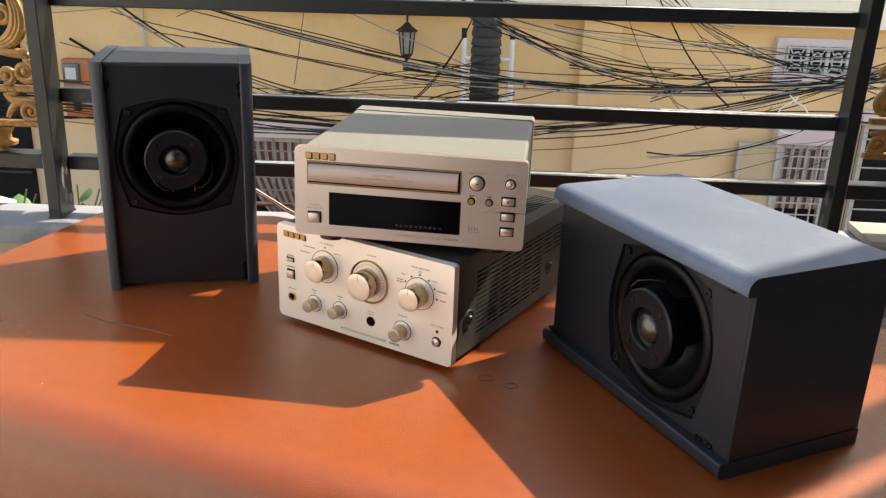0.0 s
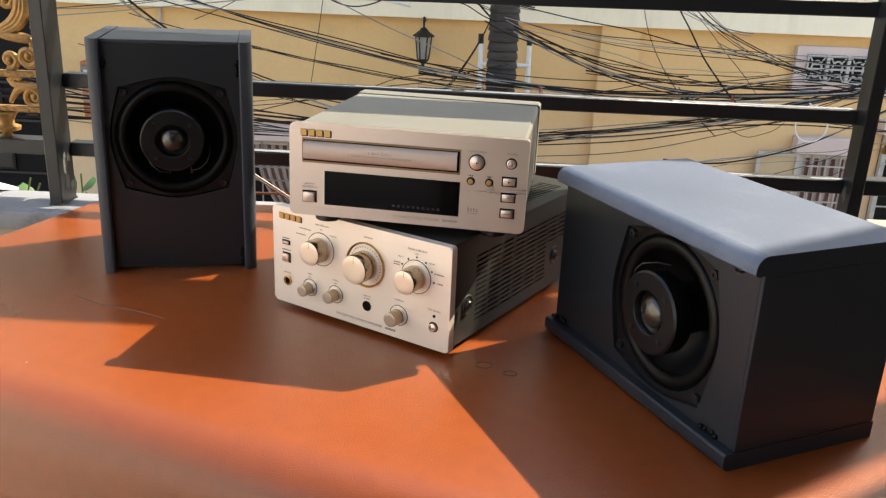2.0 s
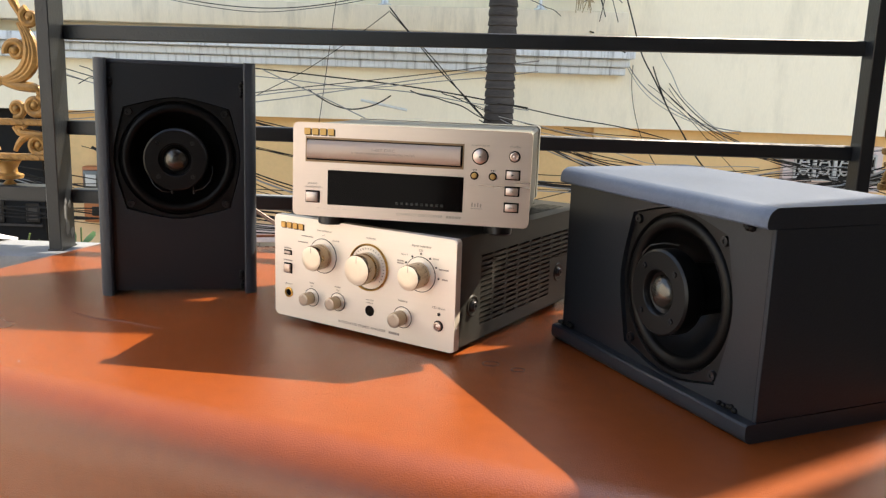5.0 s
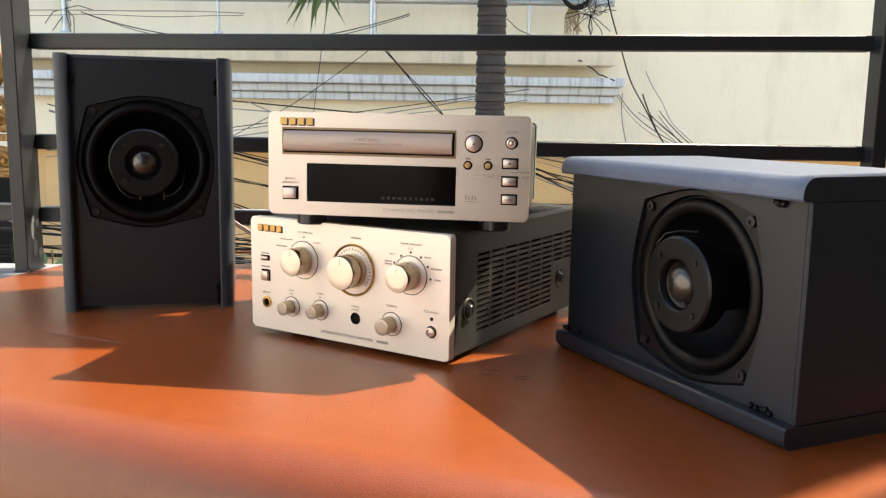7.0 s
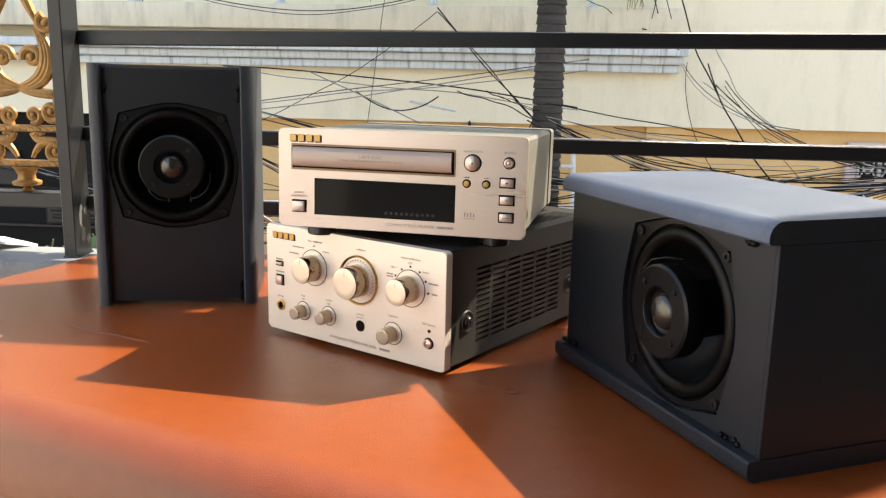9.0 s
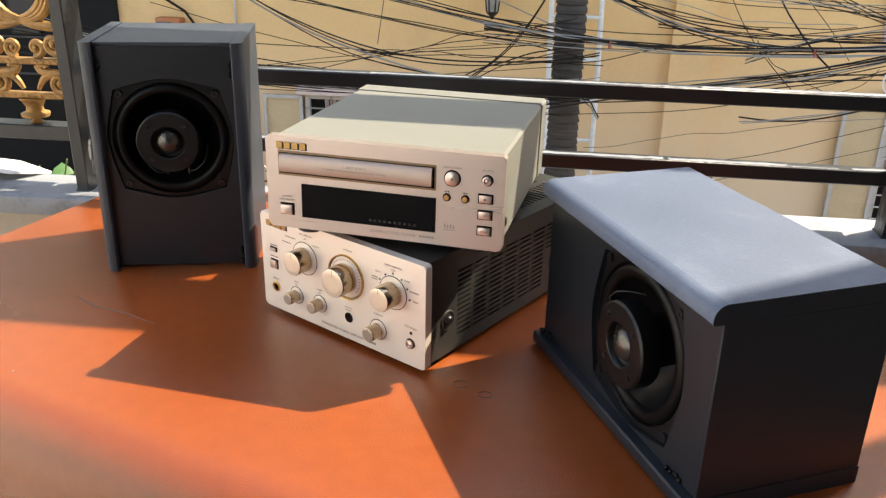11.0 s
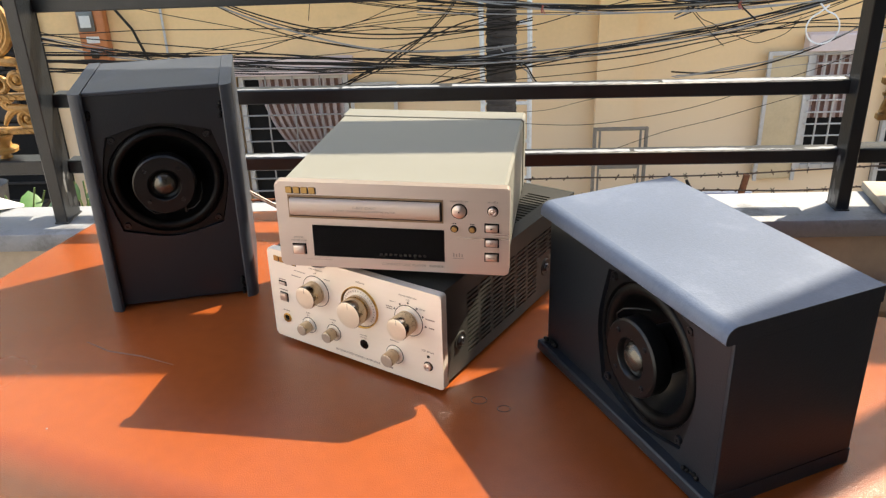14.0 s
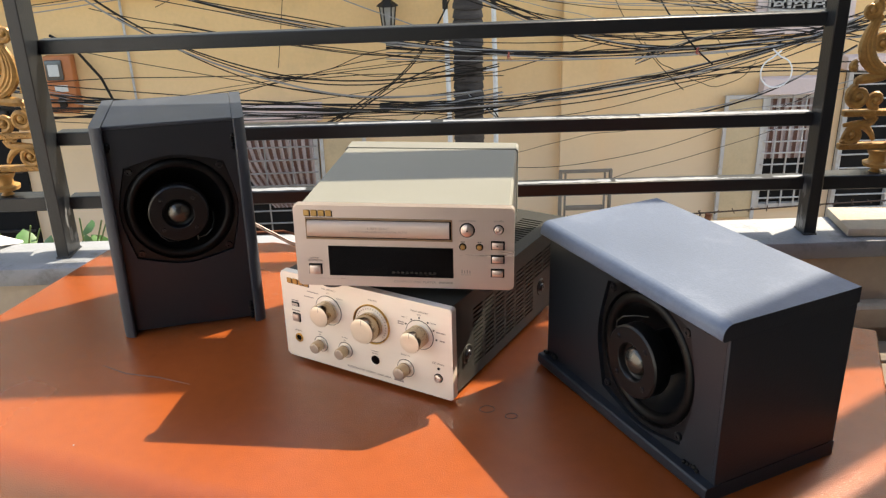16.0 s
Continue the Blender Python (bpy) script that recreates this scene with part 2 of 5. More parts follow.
def lathe(profile, segs=40, m=None, bm=None):
    """Turns (radius, height) pairs round the z axis."""
    bm = bm or bmesh.new()
    m = m or Matrix()
    rings = []
    for r, h in profile:
        if r < 1e-6:
            rings.append([bm.verts.new(m @ Vector((0, 0, h)))])
        else:
            rings.append([bm.verts.new(m @ Vector((r * math.cos(2 * math.pi * k / segs), r * math.sin(2 * math.pi * k / segs), h))) for k in range(segs)])
    for a, b in zip(rings, rings[1:]):
        for k in range(segs):
            p = [a[k % len(a)], a[(k + 1) % len(a)], b[(k + 1) % len(b)], b[k % len(b)]]
            p = [v for i, v in enumerate(p) if v not in p[:i]]
            if len(p) > 2:
                bm.faces.new(p)
    return bm


def prism(outline, z0, z1, bm=None, m=None):
    bm = bm or bmesh.new()
    m = m or Matrix()
    lo = [bm.verts.new(m @ Vector((x, y, z0))) for x, y in outline]
    hi = [bm.verts.new(m @ Vector((x, y, z1))) for x, y in outline]
    bm.faces.new(lo[::-1])
    bm.faces.new(hi)
    for k in range(len(lo)):
        j = (k + 1) % len(lo)
        bm.faces.new([lo[k], lo[j], hi[j], hi[k]])
    return bm


def tube(points, radius, segs=6, bm=None, flat=1.0):
    """A round tube along points; radius is a number or one for each point; flat squeezes it along y."""
    bm = bm or bmesh.new()
    pts = [Vector(p) for p in points]
    rad = radius if isinstance(radius, (list, tuple)) else [radius] * len(pts)
    rings = []
    for i, p in enumerate(pts):
        t = (pts[min(i + 1, len(pts) - 1)] - pts[max(i - 1, 0)]).normalized()
        side = t.cross(Vector((0, 1, 0)))
        if side.length < 0.05:
            side = t.cross(Vector((1, 0, 0)))
        side.normalize()
        up = side.cross(t).normalized()
        rings.append([bm.verts.new(p + side * (rad[i] * math.cos(2 * math.pi * k / segs)) + up * (flat * rad[i] * math.sin(2 * math.pi * k / segs))) for k in range(segs)])
    for a, b in zip(rings, rings[1:]):
        for k in range(segs):
            bm.faces.new([a[k], a[(k + 1) % segs], b[(k + 1) % segs], b[k]])
    bm.faces.new(rings[0][::-1])
    bm.faces.new(rings[-1])
    return bm


def rounded(w, h, r, n=5):
    """The outline of a rounded rectangle round the origin."""
    out = []
    for cx, cy, a in ((w / 2 - r, h / 2 - r, 0), (-w / 2 + r, h / 2 - r, 90), (-w / 2 + r, -h / 2 + r, 180), (w / 2 - r, -h / 2 + r, 270)):
        for k in range(n + 1):
            b = radians(a + 90 * k / n)
            out.append((cx + r * math.cos(b), cy + r * math.sin(b)))
    return out


def holed_panel(xs, zs, is_hole, depth, m):
    """A plate on the xz plane, depth thick along y, made of a grid of cells of which some are open."""
    bm = bmesh.new()
    grid = {}

    def at(i, j, k):
        if (i, j, k) not in grid:
            grid[i, j, k] = bm.verts.new(m @ Vector((xs[i], depth * k, zs[j])))
        return grid[i, j, k]

    solid = lambda i, j: 0 <= i < len(xs) - 1 and 0 <= j < len(zs) - 1 and not is_hole(i, j)
    for i in range(len(xs) - 1):
        for j in range(len(zs) - 1):
            if not solid(i, j):
                continue
            bm.faces.new([at(i, j, 0), at(i + 1, j, 0), at(i + 1, j + 1, 0), at(i, j + 1, 0)])
            bm.faces.new([at(i, j, 1), at(i, j + 1, 1), at(i + 1, j + 1, 1), at(i + 1, j, 1)])
            for di, dj, p, q in ((-1, 0, (i, j), (i, j + 1)), (1, 0, (i + 1, j), (i + 1, j + 1)), (0, -1, (i, j), (i + 1, j)), (0, 1, (i, j + 1), (i + 1, j + 1))):
                if not solid(i + di, j + dj):
                    bm.faces.new([at(*p, 0), at(*q, 0), at(*q, 1), at(*p, 1)])
    bmesh.ops.recalc_face_normals(bm, faces=bm.faces[:])
    return bm


def finish(name, bm, mat, smooth=40):
    bmesh.ops.recalc_face_normals(bm, faces=bm.faces[:])
    me = bpy.data.meshes.new(name)
    bm.to_mesh(me)
    bm.free()
    me.materials.append(mat)
    if smooth:
        me.shade_smooth()
        me.set_sharp_from_angle(angle=radians(smooth))
    return me


def part(name, bm, mat, parent, label="", smooth=40):
    ob = new(name, finish(name, bm, mat, smooth))
    ob.parent = parent
    return tagged(ob, label)


def thing(name, label, category, m=None, group="", kind=""):
    ob = new(name)
    ob.empty_display_size = 0.05
    ob.matrix_basis = m or Matrix()
    return tagged(ob, label, category, group, kind)


def single(name, bm, mat, label, category, m=None, group="", kind="", smooth=40):
    ob = new(name, finish(name, bm, mat, smooth))
    ob.matrix_basis = m or Matrix()
    return tagged(ob, label, category, group, kind)


def lettering(text, size, parent, m, mat=None, align="CENTER", name="lettering", stretch=1.0):
    cu = bpy.data.curves.new("text", "FONT")
    cu.body, cu.size, cu.align_x, cu.align_y, cu.extrude, cu.resolution_u = text, size, align, "CENTER", 0.00008, 2
    tmp = bpy.data.objects.new("text", cu)
    scene.collection.objects.link(tmp)
    bpy.context.view_layer.update()
    me = bpy.data.meshes.new_from_object(tmp.evaluated_get(bpy.context.evaluated_depsgraph_get()))
    bpy.data.objects.remove(tmp)
    me.materials.clear()
    me.materials.append(mat or INK)
    me.transform(Matrix.Diagonal((stretch, 1, 1, 1)))
    ob = new(name, me)
    ob.parent = parent
    ob.matrix_basis = m
    return ob


def on_face(x, z, y=-0.0003):
    """The pose of lettering on an upright front that looks along -y."""
    return pose(x, y, z, 90, 0, 0)


FRONT = pose(0, 0, 0, 90, 0, 0)  # turns z to -y: lathes and prisms stand out of a front

# ---- setting ----
TABLE_Z = 0.7475


def structure(name, bm, mat, label, category, smooth=0):
    return single(name, bm, mat, label, category, kind="structure", smooth=smooth)


structure("ground", boxed(-300, 300, -300, 300, -3.0, -2.8), ASPHALT, "grey concrete alley far below the terrace", "ground")
structure("floor", boxed(-9.0, 1.6, -6.0, 1.15, -0.12, 0.0), FLOOR, "plain grey terrace floor under the table", "floor")
# unseen wall, added to hold back sky light from the right
structure("wall_right", boxed(1.25, 1.4, -2.15, 1.13, 0.0, 3.4), WOOD, "unseen plain brown wall added to block sky light from the right", "wall")
# unseen wall, added as a reflector for the amplifier and loudspeaker fronts
structure("bounce_wall_left", boxed(-2.60, -2.45, -4.0, 1.10, 0.0, 2.6), BOUNCE_WHITE, "unseen plain white wall added to bounce light onto the fronts", "wall")
# back wall and roof are unseen, added to darken the side behind the view
structure("wall_back", boxed(-0.8, 1.25, -2.15, -2.0, 0.0, 2.5), WOOD, "unseen plain brown wall added to dim the light from behind", "wall")
structure("ceiling", boxed(-0.8, 1.4, -2.15, 0.30, 2.5, 2.6), WOOD, "unseen plain brown roof added to shade the back of the terrace", "ceiling")
structure("parapet", boxed(-9.0, 9.0, 1.172, 1.30, -2.8, 0.700), CONCRETE, "stained beige concrete parapet below the railing", "parapet")
structure("parapet_ledge", boxed(-3.0, 1.6, 1.158, 1.270, 0.700, 0.730, 0.006, 2), WHITE_WORN, "worn white painted ledge on top of the parapet", "ledge", 40)
structure("parapet_trim", boxed(-3.0, 1.6, 1.140, 1.172, 0.585, 0.625, 0.004), CONCRETE, "narrow beige concrete band along the parapet", "trim")
structure("pole", lathe([(0, 0.73), (0.028, 0.73), (0.028, 3.2), (0, 3.2)], 24, pose(1.335, 1.24, 0)), RAIL, "round dark pole that throws its shadow on the table", "pole", 40)
structure("beam", boxed(-3.0, 1.6, 1.215, 1.235, 1.485, 1.705), PLASTER, "plain overhead board that shades the table", "beam")

# table
outline = [(-0.632, 0.716), (0.315, 0.366), (0.522, 0.846), (-0.235, 1.192), (-0.488, 1.182)]
bm = prism(outline, 0.60, TABLE_Z)
front = [e for e in bm.edges if all(v.co.z > 0.7 and v.co.y < 0.75 - 0.1 * (v.co.x > 0) for v in e.verts)]
bmesh.ops.bevel(bm, geom=front, offset=0.050, segments=10, affect="EDGES", profile=0.5)
crisp = [e for e in bm.edges if len(e.link_faces) == 2 and e.calc_face_angle() > 0.6]
bmesh.ops.bevel(bm, geom=crisp, offset=0.004, segments=3, affect="EDGES", profile=0.5)
table = thing("table", "table with an orange leatherette padded top", "table")
part("tabletop", bm, LEATHER, table, "orange leatherette padded top with a soft rounded edge", 50)
for x, y in ((-0.50, 0.72), (0.27, 0.45), (0.42, 0.82), (-0.42, 1.08)):
    part("leg", boxed(x - 0.025, x + 0.025, y - 0.025, y + 0.025, 0.0, 0.60, 0.003), BLACK, table, "black square leg")
for x, y, r in ((0.054, 0.709, 0.0075), (0.077, 0.695, 0.0060)):
    ring = [(x + r * math.cos(radians(a)), y + r * 0.8 * math.sin(radians(a)), TABLE_Z) for a in range(0, 341, 20)]
    part("ring_mark", tube(ring, 0.0006, 4), LEATHER_DARK, table, "faint dark ring mark")
part("crease", tube([(-0.372, 0.826, TABLE_Z), (-0.34, 0.806, TABLE_Z), (-0.30, 0.795, TABLE_Z), (-0.262, 0.778, TABLE_Z)], [0.0004, 0.0010, 0.0009, 0.0004], 4), LEATHER_DARK, table, "faint crease in the leatherette")
part("fleck", lathe([(0.0010, 0), (0.0006, 0.0004), (0, 0.0005)], 8, pose(-0.348, 0.673, TABLE_Z)), WHITE_WORN, table, "tiny pale fleck")

# ---- loudspeakers ----
def disc_screw(r, depth=0.002, segs=14):
    return lathe([(0, depth * 0.6), (r * 0.35, depth * 0.6), (r * 0.4, depth), (r * 0.9, depth), (r, depth * 0.6), (r, -0.001)], segs)


def driver_outline(a):
    """The radius of the driver frame at the angle a: a square with bulged sides."""
    u = abs((math.degrees(a) + 45) % 90 - 45) / 45
    return 0.0665 + (0.0550 * math.sqrt(2) - 0.0665) * u ** 3


def bored_board(x0, x1, y0, y1, z0, z1, cx, cz, grow, n=80):
    """An upright board with an opening in the shape of the driver frame."""
    turns = sorted([2 * math.pi * k / n for k in range(n)] + [math.atan2(z - cz, x - cx) % (2 * math.pi) for x in (x0, x1) for z in (z0, z1)])
    bm = bmesh.new()
    loops = []
    for a in turns:
        c, d = math.cos(a), math.sin(a)
        reach = min((x1 - cx) / c if c > 1e-6 else 9, (x0 - cx) / c if c < -1e-6 else 9, (z1 - cz) / d if d > 1e-6 else 9, (z0 - cz) / d if d < -1e-6 else 9)
        r = min(driver_outline(a) * grow + 0.0001, reach - 0.0004)
        spots = ((r, y0), (reach, y0), (reach, y1), (r, y1))
        loops.append([bm.verts.new((cx + q * c, y, cz + q * d)) for q, y in spots])
    for a, b in zip(loops, loops[1:] + loops[:1]):
        for k in range(4):
            bm.faces.new([a[k], a[(k + 1) % 4], b[(k + 1) % 4], b[k]])
    bmesh.ops.recalc_face_normals(bm, faces=bm.faces)
    return bm


def loudspeaker(label, m, tall, up, wide=0.167, deep=0.152, inset=0.0008, lit_paints=None, flip=1, grow=1.0):
    """Upright, its front at y = 0 and its base at z = 0; up: the height of its driver."""
    sp = thing("loudspeaker", label, "loudspeaker", m, "pair of home-made loudspeakers")
    thick, sunk, seat, half = 0.0145 if lit_paints else 0.0130, 0.0098, 0.0172, wide / 2
    for s in (-1, 1):
        # side panel, its front edge rounded
        turn_r = 0.0065 if lit_paints and s > 0 else 0.010
        prof = [(half, deep), (half, turn_r)]
        for k in range(7):
            a = radians(90 * k / 6)
            prof.append((half - turn_r + turn_r * math.cos(a), turn_r - turn_r * math.sin(a)))
        prof += [(half - thick + 0.0015, 0.0), (half - thick, 0.0015), (half - thick, deep)]
        if s < 0:
            prof = [(-x, y) for x, y in prof[::-1]]
        # thin sheet in the shaded tone, so that the panel end looks unlit
        if lit_paints and s < 0:
            part("shaded_end", prism(prof, tall + 0.0001, tall + 0.0004), PAINT_SHADED, sp, "end of the panel with its shade put into the colour", 35)
        # lying speaker: upper panel in the sunlit tone, lower one in the shaded tone
        part("side_panel", prism(prof, 0.0, tall if s < 0 else tall - inset + 0.0005), (lit_paints or (PAINT_HALF_SHADE, PAINT_HALF_SHADE))[s > 0], sp, "blue-grey painted panel with a rounded front edge", 35)
    w = half - thick - 0.0003
    part("baffle", bored_board(-w, w, sunk, sunk + 0.014, 0.004, tall - inset - 0.0042, 0, up, grow), BAFFLE, sp, "charcoal painted recessed front", 30)
    # the lying speaker's end board gets its shade from the darker tone
    part("top_board", boxed(-w, w, sunk - 0.0005, deep - 0.0005, tall - inset - 0.0040, tall - inset, 0.0006), PAINT_SHADED if lit_paints else PAINT_HALF_SHADE, sp)
    part("bottom_board", boxed(-w, w, sunk + 0.0145, deep - 0.0005, 0.003, 0.017, 0.0006), PAINT_SHADED, sp)
    part("back_panel", boxed(-w, w, deep - 0.014, deep - 0.0015, 0.0175, tall - 0.015, 0.0006), BAFFLE, sp)
    at = pose(0, seat, up) @ FRONT @ Matrix.Scale(grow, 4)
    # driver frame: a bulged square plate with an open middle
    edge = [(driver_outline(radians(-45 + 9 * k)) * math.cos(radians(-45 + 9 * k)), driver_outline(radians(-45 + 9 * k)) * math.sin(radians(-45 + 9 * k))) for k in range(40)]
    bm = bmesh.new()
    n = len(edge)
    rings = []
    for h, f in ((-0.0005, 1.0), (0.0028, 1.0), (0.0036, 0.985)):
        rings.append([bm.verts.new((x * f, y * f, h)) for x, y in edge])
    for rad, h in ((0.0625, 0.0036), (0.0612, 0.0010), (0.0600, -0.012)):
        rings.append([bm.verts.new((rad * math.cos(radians(-45 + 9 * k)), rad * math.sin(radians(-45 + 9 * k)), h)) for k in range(n)])
    for a, b in zip(rings, rings[1:]):
        for k in range(n):
            bm.faces.new([a[k], a[(k + 1) % n], b[(k + 1) % n], b[k]])
    bm.transform(at)
    driver = part("driver_frame", bm, BLACK, sp, "black square driver frame with bulged sides", 30)
    ring = [(0.0615 - 0.0, 0.0005)]
    for k in range(9):
        a = math.pi * k / 8
        ring.append((0.0552 + 0.0053 * math.cos(a), 0.0006 + 0.0044 * math.sin(a)))
    ring += [(0.0494, -0.0008)]
    part("surround", lathe(ring, 56, at), RUBBER, driver, "black rubber roll surround")
    part("cone", lathe([(0.0497, -0.0009), (0.0470, -0.0070), (0.042, -0.0160), (0.035, -0.0255), (0.027, -0.0330), (0.019, -0.0385), (0.0, -0.0395)], 56, at), CONE, driver, "matt black paper cone")
    shift = -0.0014
    tw = part("tweeter_housing", lathe([(0.0, -0.0365), (0.020, -0.0365), (0.022, 0.002), (0.0325, 0.003), (0.0335, 0.005), (0.0335, 0.0186), (0.0318, 0.0202), (0.0182, 0.0202), (0.0172, 0.0193), (0.0164, 0.0145), (0.0138, 0.0125), (0, 0.0125)], 56, pose(shift, 0, 0) @ at), BLACK, driver, "round black tweeter housing in the middle of the cone")
    dome = [(0.0136 * math.cos(radians(90 * k / 8)), 0.0126 + 0.0094 * math.sin(radians(90 * k / 8))) for k in range(9)]
    part("dome", lathe([(r if k < 8 else 0, h) for k, (r, h) in enumerate(dome)], 32, pose(shift, 0, 0) @ at), DOME, driver, "dark silver tweeter dome")
    for sx in (-1, 1):
        for sy in (-1, 1):
            bm = disc_screw(0.0040, 0.0026)
            bm.transform(at @ Matrix.Translation((0.0500 * sx, 0.0500 * sy, 0.0036)))
            part("screw", bm, SCREW, driver, "black screw head")
            bm = disc_screw(0.0024, 0.0012)
            bm.transform(pose(shift, 0, 0) @ at @ Matrix.Translation((0.0180 * sx, 0.0180 * sy, 0.0202)))
            part("small_screw", bm, SCREW, driver, "small black screw head")
    # lead wires of the tweeter, bent round its lower edge and down into the cone
    for x, way in ((-0.0070, ((-0.0070, -0.0345, 0.006), (-0.0100, -0.0362, 0.010), (-0.0170, -0.0352, 0.012), (-0.0250, -0.0290, 0.010), (-0.0310, -0.0200, 0.004), (-0.0330, -0.0160, -0.006))),
                   (0.0160, ((0.0160, -0.0310, 0.006), (0.0175, -0.0345, 0.010), (0.0250, -0.0325, 0.012), (0.0330, -0.0250, 0.011), (0.0360, -0.0160, 0.005), (0.0355, -0.0090, -0.004)))):
        bm = tube([(x0 * flip, y0, z0) for x0, y0, z0 in way], 0.0007, 6)
        bm.transform(at)
        part("lead_wire", bm, WIRE, driver, "thin grey lead wire")
        bm = boxed(x * flip - 0.0010, x * flip + 0.0010, -0.0385, -0.0300, 0.006, 0.0085, 0.0004)
        bm.transform(at)
        part("terminal", bm, WIRE, driver, "small metal wire terminal")
    # lumps of black glue in the corners
    rnd = random.Random(7)
    for x, z, k in ((w - 0.002, tall - 0.027, 5), (w - 0.003, 0.016, 6), (-w + 0.003, tall - 0.024, 3)):
        for i in range(k):
            bm = bmesh.new()
            bmesh.ops.create_icosphere(bm, subdivisions=2, radius=rnd.uniform(0.0018, 0.0032), matrix=Matrix.Translation((x + rnd.uniform(-0.001, 0.001), sunk - rnd.uniform(0.0, 0.004), z + (i - k / 2) * 0.0036)))
            part("glue_lump", bm, RUBBER, sp, "shiny lump of dried black glue")
    return sp


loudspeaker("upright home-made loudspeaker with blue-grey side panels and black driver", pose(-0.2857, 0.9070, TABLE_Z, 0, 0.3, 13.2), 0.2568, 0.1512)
loudspeaker("home-made loudspeaker lying on its side, sunlit blue-grey panel on top", pose(0.1710, 0.6735, TABLE_Z + 0.0842, 0, 0, -65.7) @ pose(-0.1320, 0, 0, 0, 90, 0), 0.2640, 0.1610, 0.1684, 0.150, 0.0004, (PAINT_SUNLIT, PAINT_SHADED), -1, 1.035)


# ---- amplifier ----
def knob(parent, x, z, r, length, skirt, mark_angle=90, cap=None):
    at = pose(x, 0, z) @ FRONT
    skirt = skirt * 0.93
    k = part("knob", lathe([(r * 1.02, 0.0022), (r * 1.02, length - 0.0012), (r * 0.97, length)], 48, at), KNOB, parent, "turned champagne metal knob")
    part("cap", lathe([(r * 0.97, length), (r * 0.93, length + 0.0002), (r * 0.55, length + 0.0003), (0, length - 0.0001)], 48, at), cap or CAP, k, "spun pale champagne end of the knob")
    part("dial_plate", lathe([(skirt, 0.0), (skirt, 0.0003), (r * 1.02, 0.0004), (r * 1.02, 0.0023)], 48, at), SILVER_LIT, k, "shallow round dial plate")
    part("groove", lathe([(skirt + 0.0006, 0.0), (skirt + 0.0006, 0.0004), (skirt, 0.0004)], 48, at), HOLE, k, "dark ring groove")
    bm = boxed(-0.0003, 0.0003, r * 0.45, r * 0.92, length, length + 0.0003)
    bm.transform(at @ pose(0, 0, 0, 0, 0, mark_angle - 90))
    part("pointer", bm, INK, k, "thin engraved pointer line")
    return k


def bars(parent, x, z, w, h=0.0011, rows=1, y=0.0):
    """Writing too small to read: rows of short strokes."""
    rnd = random.Random(int((x + 1) * 9000 + z * 5000))
    bm = bmesh.new()
    for row in range(rows):
        at = x - w / 2
        while at < x + w / 2:
            step = min(rnd.uniform(0.0008, 0.0016), x + w / 2 - at)
            if step > 0.0004:
                box(bm, at, at + step * 0.72, y - 0.0002, y, z - row * h * 1.9 - h / 2, z - row * h * 1.9 + h / 2)
            at += step
    return part("print", bm, INK, parent, smooth=0)


def maker_mark(parent, x0, x1, z0, z1):
    """A row of plain gold blocks in place of the maker's mark."""
    step = (x1 - x0) / 4
    for k in range(4):
        g = part("gold_block", boxed(x0 + k * step, x0 + (k + 0.80) * step, -0.0012, 0, z0, z1, 0.0003), GOLD_DULL, parent, "raised plain gold block")
        part("dark_edge", boxed(x0 + k * step + 0.0009, x0 + (k + 0.80) * step + 0.0009, -0.0004, 0, z0 - 0.0007, z1 - 0.0007), BLACK, g, "dark edge behind the gold block")


amp = thing("amplifier", "silver-fronted stereo amplifier with champagne knobs and dark grey case", "amplifier", pose(-0.0711, 0.7738, TABLE_Z, 0, 0, -31.8))
AW, AH0, AH1, AD = 0.1078, 0.0052, 0.1085, 0.295
bm = prism(rounded(2 * AW, AH1 - AH0, 0.0035), 0.0, 0.0085)
bm.transform(pose(0, 0, (AH0 + AH1) / 2) @ FRONT @ Matrix.Translation((0, 0, -0.0085)))
edges = [e for e in bm.edges if all(v.co.y < 0.0005 for v in e.verts)]
bmesh.ops.bevel(bm, geom=edges, offset=0.0009, segments=2, affect="EDGES")
face = part("faceplate", bm, SILVER_LIT, amp, "brushed champagne-silver faceplate")
BX = 0.1035
part("chassis", boxed(-BX + 0.004, BX - 0.004, 0.012, AD - 0.003, 0.0075, AH1 - 0.006), HOLE, amp, "dark inside of the case")
part("rear_plate", boxed(-BX, BX, AD - 0.0025, AD, 0.007, AH1 - 0.001), DARK_STEEL, amp)
part("base_plate", boxed(-BX, BX, 0.0085, AD - 0.003, 0.0060, 0.0072), DARK_STEEL, amp)
ys = [0.0085]
for c in range(8):
    ys += [0.052 + c * 0.0255, 0.052 + c * 0.0255 + 0.0215]
ys.append(AD - 0.0026)
zs = [0.0075]
for r in range(14):
    zs += [0.0200 + r * 0.0050, 0.0200 + r * 0.0050 + 0.0018]
zs.append(AH1 - 0.0012)
slot = lambda i, j: i % 2 == 1 and j % 2 == 1 and not (i > 12 and j < 17)
